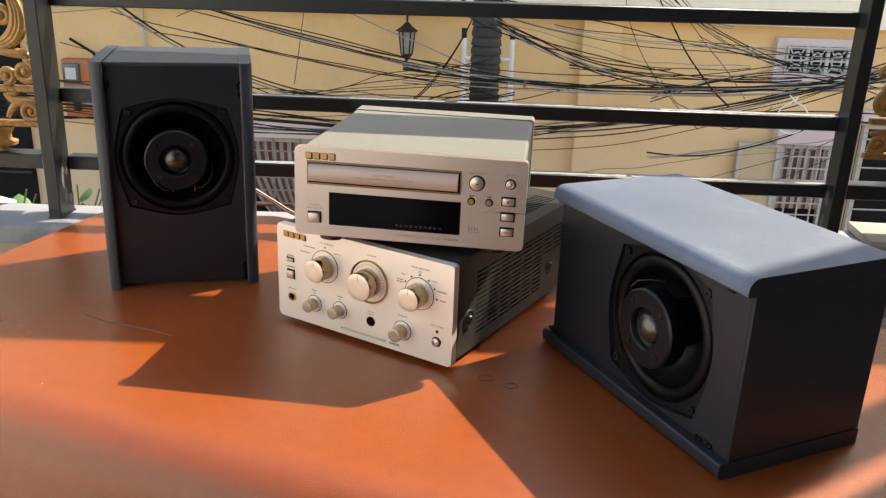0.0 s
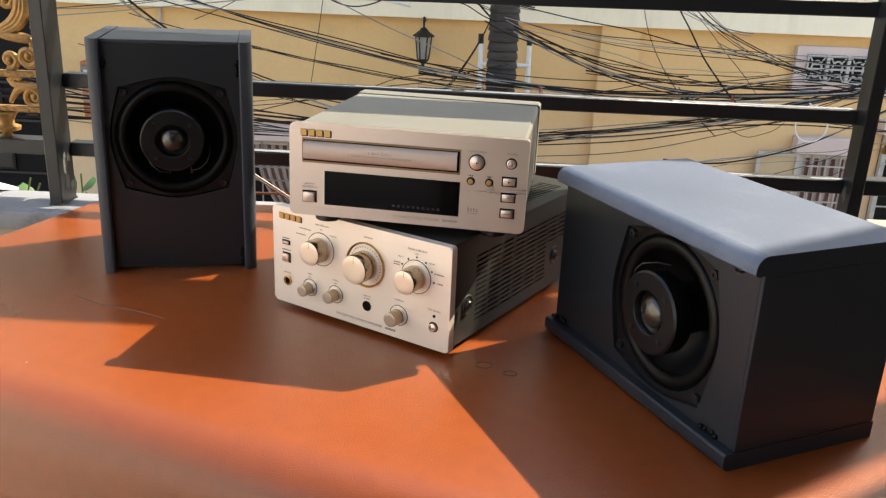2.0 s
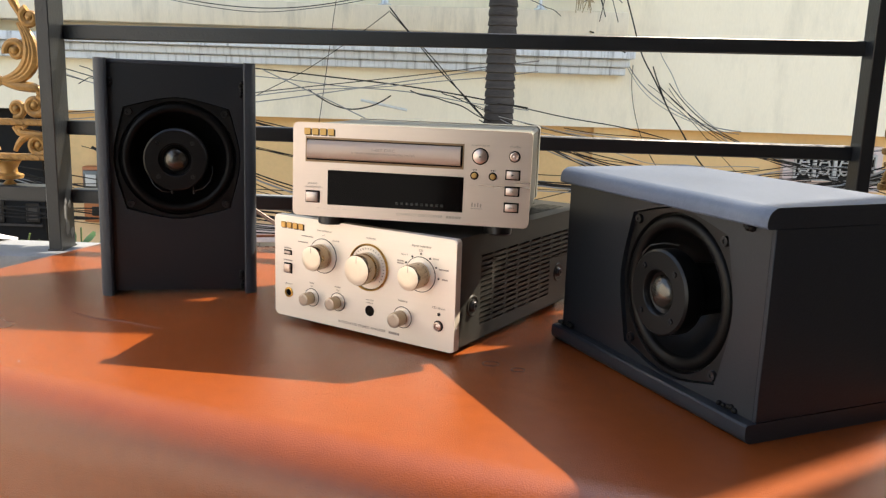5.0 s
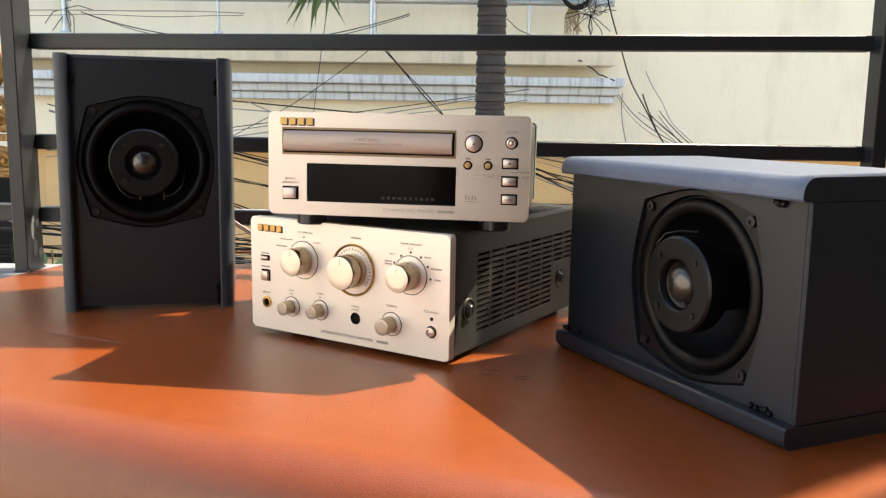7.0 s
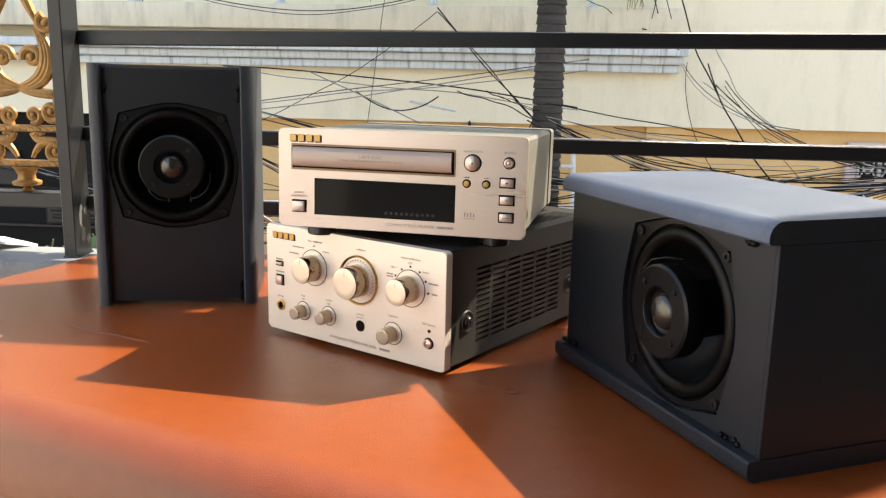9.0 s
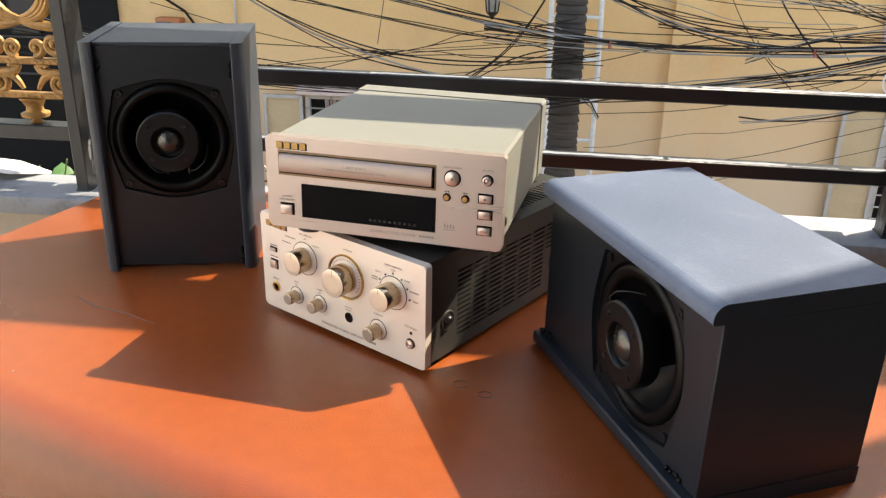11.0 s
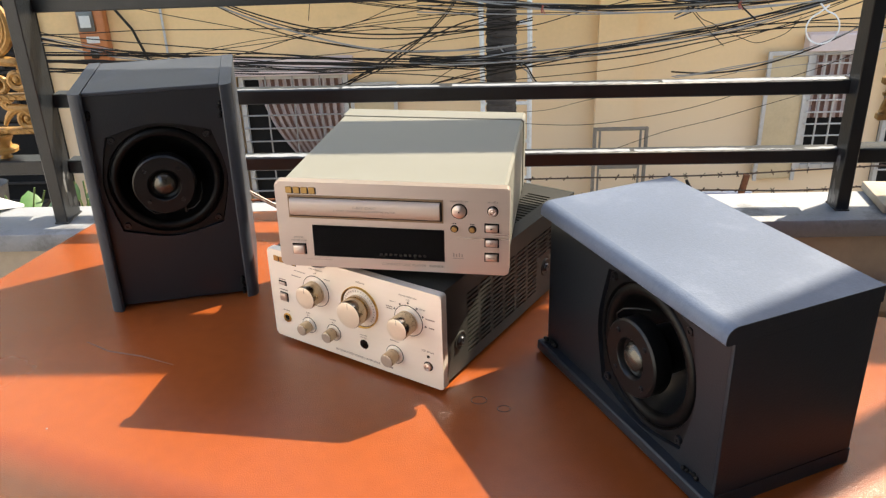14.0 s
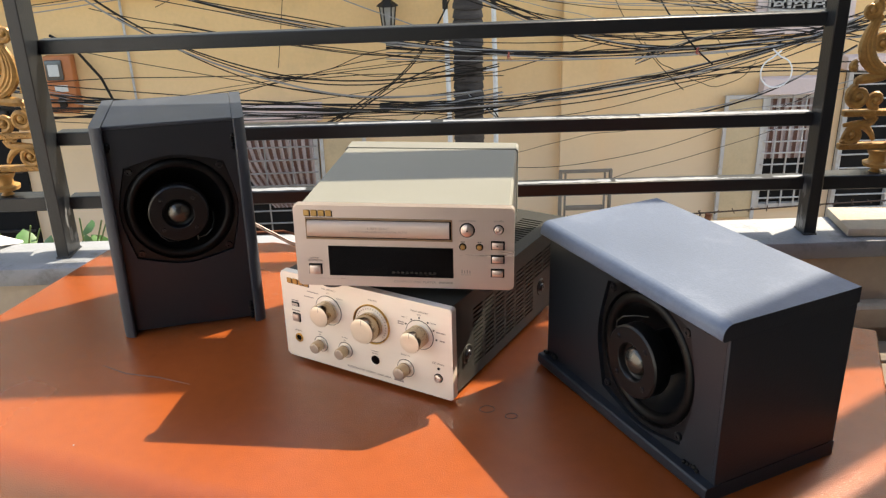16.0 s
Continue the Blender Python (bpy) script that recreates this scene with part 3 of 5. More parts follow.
for s in (-1, 1):
    m = Matrix.Translation((BX * s, 0, 0)) @ Matrix.Rotation(radians(90), 4, "Z")
    cover = part("side_cover", holed_panel(ys, zs, slot, 0.0012 * s, m), DARK_STEEL, amp, "dark grey steel side with rows of vent slots", 0)
    # the turned-out lower lips of the slots
    bm = bmesh.new()
    for i in range(1, len(ys) - 1, 2):
        for j in range(1, len(zs) - 1, 2):
            if slot(i, j):
                prof = [(BX * s - 0.0006 * s, zs[j]), (BX * s + 0.0006 * s, zs[j]), (BX * s, zs[j] - 0.0011), (BX * s - 0.0006 * s, zs[j] - 0.0011)]
                ends = [[bm.verts.new((x, y, z)) for x, z in prof] for y in (ys[i] + 0.0006, ys[i + 1] - 0.0006)]
                for k in range(4):
                    bm.faces.new([ends[0][k], ends[0][(k + 1) % 4], ends[1][(k + 1) % 4], ends[1][k]])
                bm.faces.new(ends[0])
                bm.faces.new(ends[1])
    tagged(part("slot_lip", bm, DARK_STEEL, cover, "", 0), "pressed lower lips of the vent slots", kind="stuff")
    for y in (0.0377, 0.2225):
        dish = lathe([(0.0105, -0.0002), (0.0100, 0.0005), (0.0092, 0.0010), (0.0083, 0.0008), (0.0068, 0.0002), (0, 0.0002)], 28)
        bm = lathe([(0.0062, 0), (0.0062, 0.0008), (0.0050, 0.0011), (0.0046, 0.0030), (0.0038, 0.0038), (0.0016, 0.0038), (0.0012, 0.0026), (0, 0.0026)], 24)
        for one in (dish, bm):
            one.transform(Matrix.Translation((BX * s, y, 0.0410)) @ pose(0, 0, 0, 0, 90 * s, 0))
        cup = part("screw_cup", dish, DARK_STEEL, amp, "pressed steel cup round a screw")
        part("case_screw", bm, SCREW, cup, "black case screw with washer")
xs = [-BX]
for c in range(5):
    xs += [-0.086 + c * 0.036, -0.086 + c * 0.036 + 0.0285]
xs.append(BX)
ts = [0.0085]
for r in range(22):
    ts += [0.120 + r * 0.0068, 0.120 + r * 0.0068 + 0.0032]
ts.append(AD - 0.0026)
m = Matrix(((1, 0, 0, 0), (0, 0, 1, 0), (0, -1, 0, AH1 - 0.0010), (0, 0, 0, 1)))
part("top_cover", holed_panel(xs, ts, lambda i, j: i % 2 == 1 and j % 2 == 1, 0.0012, m), DARK_STEEL, amp, "dark grey steel top with vent slots", 0)
for x in (-0.075, 0.075):
    for y in (0.035, 0.255):
        part("foot", lathe([(0, 0), (0.012, 0), (0.013, 0.001), (0.013, 0.0062)], 24, pose(x, y, 0)), RUBBER, amp, "round black rubber foot")
maker_mark(face, -0.0985, -0.0680, 0.0962, 0.1020)
knob(face, -0.0446, 0.0735, 0.0120, 0.0176, 0.0178)
knob(face, 0.0114, 0.0705, 0.0142, 0.0188, 0.0222)
part("gold_ring", lathe([(0.0226, 0.0), (0.0226, 0.0018), (0.0220, 0.0026), (0.0212, 0.0018), (0.0212, 0)], 64, pose(0.0114, 0, 0.0705) @ FRONT), GOLD, face, "polished gold ring round the volume knob")
bm = bmesh.new()
for k in range(27):
    a = radians(-40 + k * 10)
    c = Matrix.Translation((0.0114 + 0.0180 * math.cos(a), -0.0011, 0.0705 + 0.0180 * math.sin(a)))
    bmesh.ops.create_cube(bm, size=1, matrix=c @ Matrix.Rotation(-a, 4, "Y") @ Matrix.Diagonal((0.0016, 0.0004, 0.0005, 1)))
part("scale_marks", bm, INK, face, "fine scale round the volume knob", 0)
knob(face, 0.0700, 0.0725, 0.0114, 0.0200, 0.0170)
for x, z in ((-0.0587, 0.0297), (-0.0256, 0.0307)):
    knob(face, x, z, 0.0061, 0.0130, 0.0092, cap=SMALL_CAP)
knob(face, 0.0515, 0.0291, 0.0070, 0.0148, 0.0104, cap=SMALL_CAP)
for x, z in ((0.0540, 0.0814), (0.0608, 0.0878), (0.0702, 0.0915), (0.0802, 0.0883), (0.0868, 0.0811), (0.0896, 0.0713)):
    part("selector_dot", lathe([(0.0010, 0), (0.0010, 0.0003), (0, 0.0003)], 12, pose(x, 0, z) @ FRONT), BLACK, face)


def push_button(parent, x, z, w, h, mat, proud=0.0022, label="small champagne push button"):
    well = part("button_well", boxed(x - w / 2 - 0.0012, x + w / 2 + 0.0012, -0.0003, 0.0, z - h / 2 - 0.0012, z + h / 2 + 0.0012), HOLE, parent, "black button surround", 0)
    part("button", boxed(x - w / 2, x + w / 2, -proud, -0.0001, z - h / 2, z + h / 2, 0.0006, 2), mat, well, label)
    return well


def round_button(parent, x, z, r, mat, proud=0.0020, dished=False, label="round champagne button"):
    at = pose(x, 0, z) @ FRONT
    well = part("button_ring", lathe([(r + 0.0011, 0), (r + 0.0011, 0.0003), (0, 0.0003)], 32, at), HOLE, parent, "dark ring round a button")
    prof = [(r, 0.0002), (r, proud - 0.0005), (r * 0.9, proud), (0, proud + 0.0002)]
    if dished:
        prof = [(r, 0.0002), (r, proud), (r * 0.72, proud + 0.0004), (r * 0.50, proud - 0.0006), (r * 0.35, proud - 0.0002), (0, proud)]
    part("button", lathe(prof, 32, at), mat, well, label)


push_button(face, -0.0902, 0.0712, 0.0080, 0.0026, SILVER)
push_button(face, -0.0899, 0.0552, 0.0082, 0.0082, SILVER, 0.0030, "square champagne power button")
round_button(face, 0.0908, 0.0280, 0.0040, SILVER, 0.0028, True, "small dished chrome button")
part("standby_lamp", lathe([(0.0016, 0), (0.0016, 0.0004), (0, 0.0006)], 12, pose(0.0912, 0, 0.0388) @ FRONT), BLACK, face, "small unlit indicator lamp")
part("sensor_window", lathe([(0.0052, 0), (0.0052, 0.0004), (0, 0.0005)], 32, pose(0.0134, 0, 0.0285) @ FRONT), GLASS, face, "round black remote sensor window")
part("phone_jack", lathe([(0.0052, 0), (0.0050, 0.0012), (0.0038, 0.0014), (0.0034, 0.0004)], 32, pose(-0.0890, 0, 0.0302) @ FRONT), GOLD, face, "gold-ringed headphone socket")
part("jack_hole", lathe([(0.0033, 0.0003), (0, 0.0003)], 24, pose(-0.0890, 0, 0.0302) @ FRONT), HOLE, face, "black socket hole")
for text, x, z, size in (("rec selector", -0.0423, 0.0985, 0.0030), ("off", -0.0440, 0.0940, 0.0024), ("source", -0.0285, 0.0905, 0.0024), ("volume", 0.0141, 0.0985, 0.0030),
                         ("input selector", 0.0707, 0.0985, 0.0030), ("CD", 0.0702, 0.0945, 0.0026), ("tuner", 0.0868, 0.0890, 0.0024), ("tape 1", 0.0525, 0.0888, 0.0024),
                         ("phones", -0.0890, 0.0392, 0.0026), ("bass", -0.0587, 0.0445, 0.0026), ("treble", -0.0256, 0.0455, 0.0026), ("flat", -0.0587, 0.0412, 0.0020), ("flat", -0.0256, 0.0422, 0.0020),
                         ("remote", 0.0134, 0.0392, 0.0024), ("sensor", 0.0134, 0.0365, 0.0024), ("balance", 0.0517, 0.0447, 0.0028), ("CD direct", 0.0908, 0.0445, 0.0028)):
    lettering(text, size, face, on_face(x, z), stretch=1.25)
lettering("INTEGRATED STEREO AMPLIFIER", 0.0034, face, on_face(0.0040, 0.0118), stretch=1.15)
bars(face, 0.0425, 0.0118, 0.0125, 0.0022)
bars(face, -0.0645, 0.0905, 0.0150, 0.0010)
bars(face, -0.0700, 0.0840, 0.0130, 0.0010)
bars(face, 0.0480, 0.0822, 0.0075, 0.0012, 2)
bars(face, 0.0950, 0.0800, 0.0105, 0.0013)
bars(face, 0.0965, 0.0712, 0.0060, 0.0013)
bars(face, -0.0902, 0.0755, 0.0095, 0.0012)
bars(face, -0.0899, 0.0632, 0.0120, 0.0012)

# ---- compact disc player ----
cdp = thing("cd_player", "champagne-fronted compact disc player with cream case, turned askew on the amplifier", "cd player", pose(-0.0250, 0.7547, 0.8650, -1.3, 0.35, -7.72))
CW, CH, CDD = 0.1092, 0.0853, 0.262
bm = prism(rounded(2 * CW, CH, 0.0040), 0.0, 0.0105)
bm.transform(pose(0, 0, CH / 2) @ FRONT @ Matrix.Translation((0, 0, -0.0105)))
edges = [e for e in bm.edges if all(v.co.y < 0.0005 for v in e.verts)]
bmesh.ops.bevel(bm, geom=edges, offset=0.0011, segments=3, affect="EDGES")
front = part("faceplate", bm, SILVER, cdp, "brushed champagne faceplate")
c = 0.1055
case = [(-c, 0.003), (c, 0.003), (c, CH - 0.0045), (c - 0.0025, CH - 0.0018), (-c + 0.0025, CH - 0.0018), (-c, CH - 0.0045)]
bm = prism(case, 0.0, CDD - 0.0105 - 0.030)
bm.transform(pose(0, CDD - 0.030, 0) @ FRONT)
part("case", bm, CREAM, cdp, "cream painted steel cover", 30)
rim = [(x * 1.012, z if z < 0.01 else z + 0.0012) for x, z in case]
bm = prism(rim, 0.0, 0.0295)
bm.transform(pose(0, CDD, 0) @ FRONT)
part("rear_cover", bm, CREAM, cdp, "cream rear edge of the cover", 30)
for x in (-0.080, 0.080):
    for y, h in ((0.030, -0.0105), (0.205, -0.0050)):
        part("foot", lathe([(0, h), (0.012, h), (0.013, h + 0.001), (0.013, 0.0032)], 28, pose(x, y, 0)), SCREW, cdp, "round dark metal foot")
for s in (-1, 1):
    bm = lathe([(0.0045, 0), (0.0045, 0.0012), (0.003, 0.0022), (0, 0.0018)], 18)
    bm.transform(Matrix.Translation((c * s, 0.030, 0.018)) @ pose(0, 0, 0, 0, 90 * s, 0))
    part("case_screw", bm, SCREW, cdp, "black case screw")
maker_mark(front, -0.0985, -0.0690, 0.0745, 0.0805)
# tray slot with its bevelled frame
bm = bmesh.new()
x0, x1, z0, z1 = -0.0972, 0.0490, 0.0500, 0.0727
for a, b, cc, d in ((x0, x1, z1 - 0.0018, z1), (x0, x1, z0, z0 + 0.0018), (x0, x0 + 0.0012, z0 + 0.0018, z1 - 0.0018), (x1 - 0.0012, x1, z0 + 0.0018, z1 - 0.0018)):
    box(bm, a, b, -0.0007, 0.0, cc, d)
part("tray_frame", bm, BRONZE, front, "thin bronze frame round the disc tray", 0)
part("tray_gap", boxed(x0 + 0.0012, x1 - 0.0012, -0.0002, 0.0, z0 + 0.0018, z1 - 0.0018), HOLE, front, "dark gap round the tray", 0)
prof = [(0.0, 0.0), (0.0028, 0.0005), (0.0042, 0.0020), (0.0046, 0.0070), (0.0044, 0.0122), (0.0034, 0.0156), (0.0020, 0.0168), (0.0, 0.0170)]
bm = bmesh.new()
ends = [[bm.verts.new((x, -y, 0.0530 + z)) for y, z in prof] for x in (x0 + 0.0022, x1 - 0.0030)]
for k in range(len(prof) - 1):
    bm.faces.new([ends[0][k], ends[1][k], ends[1][k + 1], ends[0][k + 1]])
for e in ends:
    bm.faces.new(e)
bm.faces.new([ends[0][0], ends[0][-1], ends[1][-1], ends[1][0]])
tray = part("disc_tray", bm, TRAY, front, "convex champagne disc tray front", 50)
lettering("1-BIT DAC", 0.0036, tray, on_face(-0.0240, 0.0634, -0.0047), stretch=1.35)
lettering("2 TIMES OVERSAMPLING DIGITAL FILTER", 0.0024, tray, on_face(-0.0240, 0.0600, -0.0047), stretch=1.35)
bm = prism(rounded(0.1242, 0.0308, 0.0014), 0.0, 0.0004)
bm.transform(pose(-0.0132, 0, 0.0272) @ FRONT)
screen = part("display_window", bm, GLASS, front, "black glossy display window, unlit")
part("display_frame", boxed(-0.0760, 0.0496, -0.00015, 0, 0.0112, 0.0432), HOLE, front, "thin dark edge of the display", 0)
for k in range(10):
    part("segment", boxed(-0.012 + k * 0.0046, -0.0095 + k * 0.0046, -0.0006, -0.0004, 0.0150, 0.0172), SEGMENT, screen, "faint unlit display segment", 0)
push_button(front, -0.0900, 0.0180, 0.0112, 0.0088, SILVER, 0.0036, "square champagne power button")
round_button(front, 0.0635, 0.0624, 0.0064, SILVER, 0.0026, False, "large round champagne button")
round_button(front, 0.0941, 0.0636, 0.0040, SILVER, 0.0028, True, "small dished chrome button")
for x in (0.0590, 0.0755):
    round_button(front, x, 0.0451, 0.0026, GOLD_DULL, 0.0022, False, "tiny round gold button")
for z in (0.0472, 0.0327, 0.0181):
    push_button(front, 0.0933, z, 0.0110, 0.0066, SILVER, 0.0026)
lettering("open/close", 0.0030, front, on_face(0.0635, 0.0722), stretch=1.25)
lettering("shuffle", 0.0030, front, on_face(0.0941, 0.0722), stretch=1.25)
lettering("power", 0.0028, front, on_face(-0.0900, 0.0302), stretch=1.25)
lettering("standby/on", 0.0028, front, on_face(-0.0900, 0.0270), stretch=1.25)
lettering("COMPACT DISC PLAYER", 0.0034, front, on_face(0.0105, 0.0062), stretch=1.15)
bars(front, 0.0420, 0.0062, 0.0140, 0.0022)


def arrow(parent, x, z, s, flip=1, y=0.0):
    bm = prism([(-s / 2 * flip, -s / 2), (s / 2 * flip, 0), (-s / 2 * flip, s / 2)][::flip], 0, 0.0002)
    bm.transform(pose(x, y, z) @ FRONT)
    part("symbol", bm, BLACK, parent, smooth=0)


for x, f in ((0.0590, -1), (0.0755, 1)):
    arrow(front, x - 0.0010, 0.0502, 0.0016, f)
    arrow(front, x + 0.0010, 0.0502, 0.0016, f)
    part("symbol", boxed(x + f * 0.0022 - 0.0002, x + f * 0.0022 + 0.0002, -0.0002, 0, 0.0494, 0.0510), INK, front, smooth=0)
arrow(front, 0.0933, 0.0472, 0.0020, 1, -0.0027)
for dx in (-0.0006, 0.0006):
    part("symbol", boxed(0.0933 + dx - 0.0003, 0.0933 + dx + 0.0003, -0.0029, -0.0026, 0.0319, 0.0335), INK, front, smooth=0)
bars(front, 0.0933, 0.0181, 0.0060, 0.0012, 1, -0.0027)
bm = prism([(-0.0010, -0.0008), (0.0010, -0.0008), (0, 0.0010)], 0, 0.0002)
bm.transform(pose(0.0635, -0.0028, 0.0624) @ FRONT)
part("symbol", bm, BLACK, front, smooth=0)
# disc emblem as plain shapes
bm = bmesh.new()
for k in range(4):
    box(bm, 0.0575 + k * 0.0026, 0.0575 + k * 0.0026 + 0.0012, -0.0002, 0, 0.0168, 0.0200 if k % 2 else 0.0208)
box(bm, 0.0572, 0.0672, -0.0002, 0, 0.0152, 0.0157)
part("emblem", bm, INK, front, "small plain disc emblem", 0)

# ---- speaker cable ----
cord = thing("speaker_cable", "thin beige two-core speaker cable from the loudspeaker to the amplifier", "cable")
for dz in (0.0, 0.0028):
    way = [(-0.312, 1.056, 0.862), (-0.300, 1.070, 0.858), (-0.270, 1.082, 0.838), (-0.240, 1.086, 0.814), (-0.195, 1.090, 0.784), (-0.150, 1.092, 0.7640), (-0.100, 1.092, 0.7510), (-0.030, 1.088, 0.7493), (0.030, 1.070, 0.7500), (0.066, 1.030, 0.7640)]
    part("core", tube([(x, y + dz * 0.35, z + dz) for x, y, z in way], 0.0014, 8), CORD, cord)

# ---- railing ----
rail = thing("railing", "charcoal painted steel railing with worn edges on the parapet ledge", "railing", pose(0, 1.226, 0, 0, 0, -1.0), kind="structure")
for x, y0, y1 in ((-0.562, -0.041, 0.005), (0.594, -0.027, 0.008)):
    post = part("post", boxed(x - 0.0093, x + 0.0093, y0, y1, 0.730, 1.62, 0.0012), RAIL, rail, "flat charcoal post")
    part("weld", boxed(x - 0.0108, x + 0.0108, y0 - 0.0015, y1 + 0.0015, 0.7295, 0.7325, 0.001), RAIL, post)
    # bare metal where the paint has worn from the inner face, most of it near the foot
    s = -1 if x > 0 else 1
    rnd = random.Random(11 if x < 0 else 12)
    for k in range(7):
        z, y, ln = 0.742 + 0.06 * rnd.random() ** 1.4, rnd.uniform(y0 + 0.008, y1 - 0.008), rnd.uniform(0.006, 0.016)
        pts = [(y + rnd.uniform(0.55, 1.0) * 0.005 * math.cos(radians(a)), z + rnd.uniform(0.6, 1.0) * ln * math.sin(radians(a))) for a in range(0, 360, 30)]
        bm = bmesh.new()
        bm.faces.new([bm.verts.new((x + s * 0.0096, py, pz)) for py, pz in pts])
        part("worn_patch", bm, BARE, post, "scuffed patch of bare grey metal", 0)
rnd = random.Random(3)
for z, rise in ((0.8055, 0.0), (0.907, 0.0), (1.0485, 0.0096)):
    bm = boxed(-0.554, 0.586, -0.001, 0.023, z - 0.0103, z + 0.0103, 0.0015)
    for v in bm.verts:
        v.co.z += rise * v.co.x
    b = part("bar", bm, RAIL, rail, "horizontal charcoal bar")
    for s in (-1, 1):
        part("outer_bar", boxed(min(s * 0.62 - 0.014, s * 1.20) if s > 0 else -1.60, 1.20 if s > 0 else -0.570, -0.010, 0.023, 0.797, 0.819, 0.0015), RAIL, rail) if z < 0.85 else None
    # chipped pale paint along the top of the bar
    x = -0.50
    while x < 0.56 and z < 1.0:
        ln = rnd.uniform(0.05, 0.22)
        wide = rnd.uniform(0.005, 0.017)
        n = 24
        pts = []
        for k in range(n):
            pts.append((x + ln * k / (n - 1), 0.0003 + rnd.uniform(0, 0.003)))
        for k in range(n):
            pts.append((x + ln * (n - 1 - k) / (n - 1), 0.0003 + wide + rnd.uniform(-0.003, 0.0005)))
        part("worn_patch", prism(pts, z + 0.0100, z + 0.0109), WHITE_WORN, b, "worn patch of bare pale paint", 0)
        x += ln + rnd.uniform(0.0, 0.02)


# gold scroll ornaments
def spiral(cx, cz, r, turns, start, hand, grow, thick, bm, y=0.0):
    pts, rad = [], []
    n = int(16 * turns) + 6
    for k in range(n):
        u = k / (n - 1)
        a = radians(start) + hand * u * turns * 2 * math.pi
        rr = r * (0.16 + 0.84 * u ** grow)
        pts.append((cx + rr * math.cos(a), y, cz + rr * math.sin(a)))
        rad.append(1.5 * thick * (0.7 + 0.5 * u))
    tube(pts, rad, 8, bm, 0.9)
    bmesh.ops.create_uvsphere(bm, u_segments=10, v_segments=8, radius=thick * 1.9, matrix=Matrix.Translation((cx, y, cz)))
    return pts[-1]


def sweep(p0, p1, p2, p3, r0, r1, bm):
    pts, rad = [], []
    for k in range(13):
        u = k / 12
        p = Vector(p0) * (1 - u) ** 3 + Vector(p1) * 3 * u * (1 - u) ** 2 + Vector(p2) * 3 * u * u * (1 - u) + Vector(p3) * u ** 3
        pts.append((p.x, 0, p.y))
        rad.append(1.45 * (r0 + (r1 - r0) * math.sin(math.pi * u) + 0.0012))
    tube(pts, rad, 8, bm, 0.9)


def ornament(x, label):
    orn = thing("scroll_ornament", label, "ornament", pose(x, 1.238 - 0.0175 * x, 0.819), "gold ornaments in the railing")
    part("finial", lathe([(0, 0.0), (0.010, 0.0), (0.006, 0.004), (0.005, 0.006), (0.020, 0.009), (0.021, 0.014), (0.013, 0.017), (0.012, 0.024), (0.017, 0.033), (0.020, 0.036), (0, 0.036)], 20), ORNAMENT, orn, "vase-shaped gold foot")
    for z in (0.0365, 0.0880):
        b = part("cross_bar", boxed(-0.066, 0.066, -0.006, 0.006, z, z + 0.0095, 0.0015), ORNAMENT, orn, "gold bar with a beaded front")
        for k in range(12):
            bm = bmesh.new()
            bmesh.ops.create_cube(bm, size=1, matrix=Matrix.Translation((-0.058 + k * 0.0105, -0.0062, z + 0.0047)) @ Matrix.Rotation(radians(32), 4, "Y") @ Matrix.Diagonal((0.0085, 0.0022, 0.0032, 1)))
            part("bead", bm, ORNAMENT, b)
    for s in (-1, 1):
        bm = bmesh.new()
        e = spiral(0.048 * s, 0.060, 0.0150, 1.35, 200 if s > 0 else -20, s, 0.8, 0.0032, bm)
        sweep((e[0], e[2]), (0.050 * s, 0.088), (0.022 * s, 0.075), (0.012 * s, 0.050), 0.001, 0.0032, bm)
        sweep((0.012 * s, 0.086), (0.022 * s, 0.070), (0.036 * s, 0.078), (0.062 * s, 0.074), 0.001, 0.0034, bm)
        spiral(0.022 * s, 0.080, 0.0080, 1.1, 60 if s > 0 else 120, -s, 0.8, 0.0026, bm)
        part("lower_scroll", bm, ORNAMENT, orn, "small curled gold scroll")
        bm = bmesh.new()
        e = spiral(0.046 * s, 0.118, 0.0165, 1.5, 250 if s > 0 else -70, s, 0.8, 0.0036, bm)
        sweep((e[0], e[2]), (0.060 * s, 0.150), (0.026 * s, 0.140), (0.0, 0.150), 0.0012, 0.004, bm)
        spiral(0.018 * s, 0.112, 0.0125, 1.3, 0 if s > 0 else 180, -s, 0.8, 0.0030, bm)
        part("middle_scroll", bm, ORNAMENT, orn, "curled gold scroll")
        bm = bmesh.new()
        for off in (0.0, 0.006, 0.012):
            sweep((0.0, 0.150 + off * 0.4), ((0.050 - off) * s, 0.150 + off), ((0.066 - off) * s, 0.195), ((0.034 - off * 0.5) * s, 0.236), 0.001, 0.0042, bm)
        spiral(0.046 * s, 0.244, 0.0130, 1.2, 180 if s > 0 else 0, -s, 0.8, 0.0036, bm)
        spiral(0.022 * s, 0.196, 0.0150, 1.3, 90, s, 0.8, 0.0034, bm)
        sweep((0.056 * s, 0.172), (0.064 * s, 0.166), (0.060 * s, 0.158), (0.054 * s, 0.160), 0.001, 0.0040, bm)
        sweep((0.036 * s, 0.240), (0.020 * s, 0.270), (0.008 * s, 0.300), (0.0, 0.330), 0.0012, 0.0042, bm)
        part("upper_scroll", bm, ORNAMENT, orn, "large gold leaf scroll")
    return orn


ornament(-0.652, "sunlit gold painted scroll ornament of cast iron on the railing")
ornament(0.700, "gold painted scroll ornament of cast iron, seen in the shade")

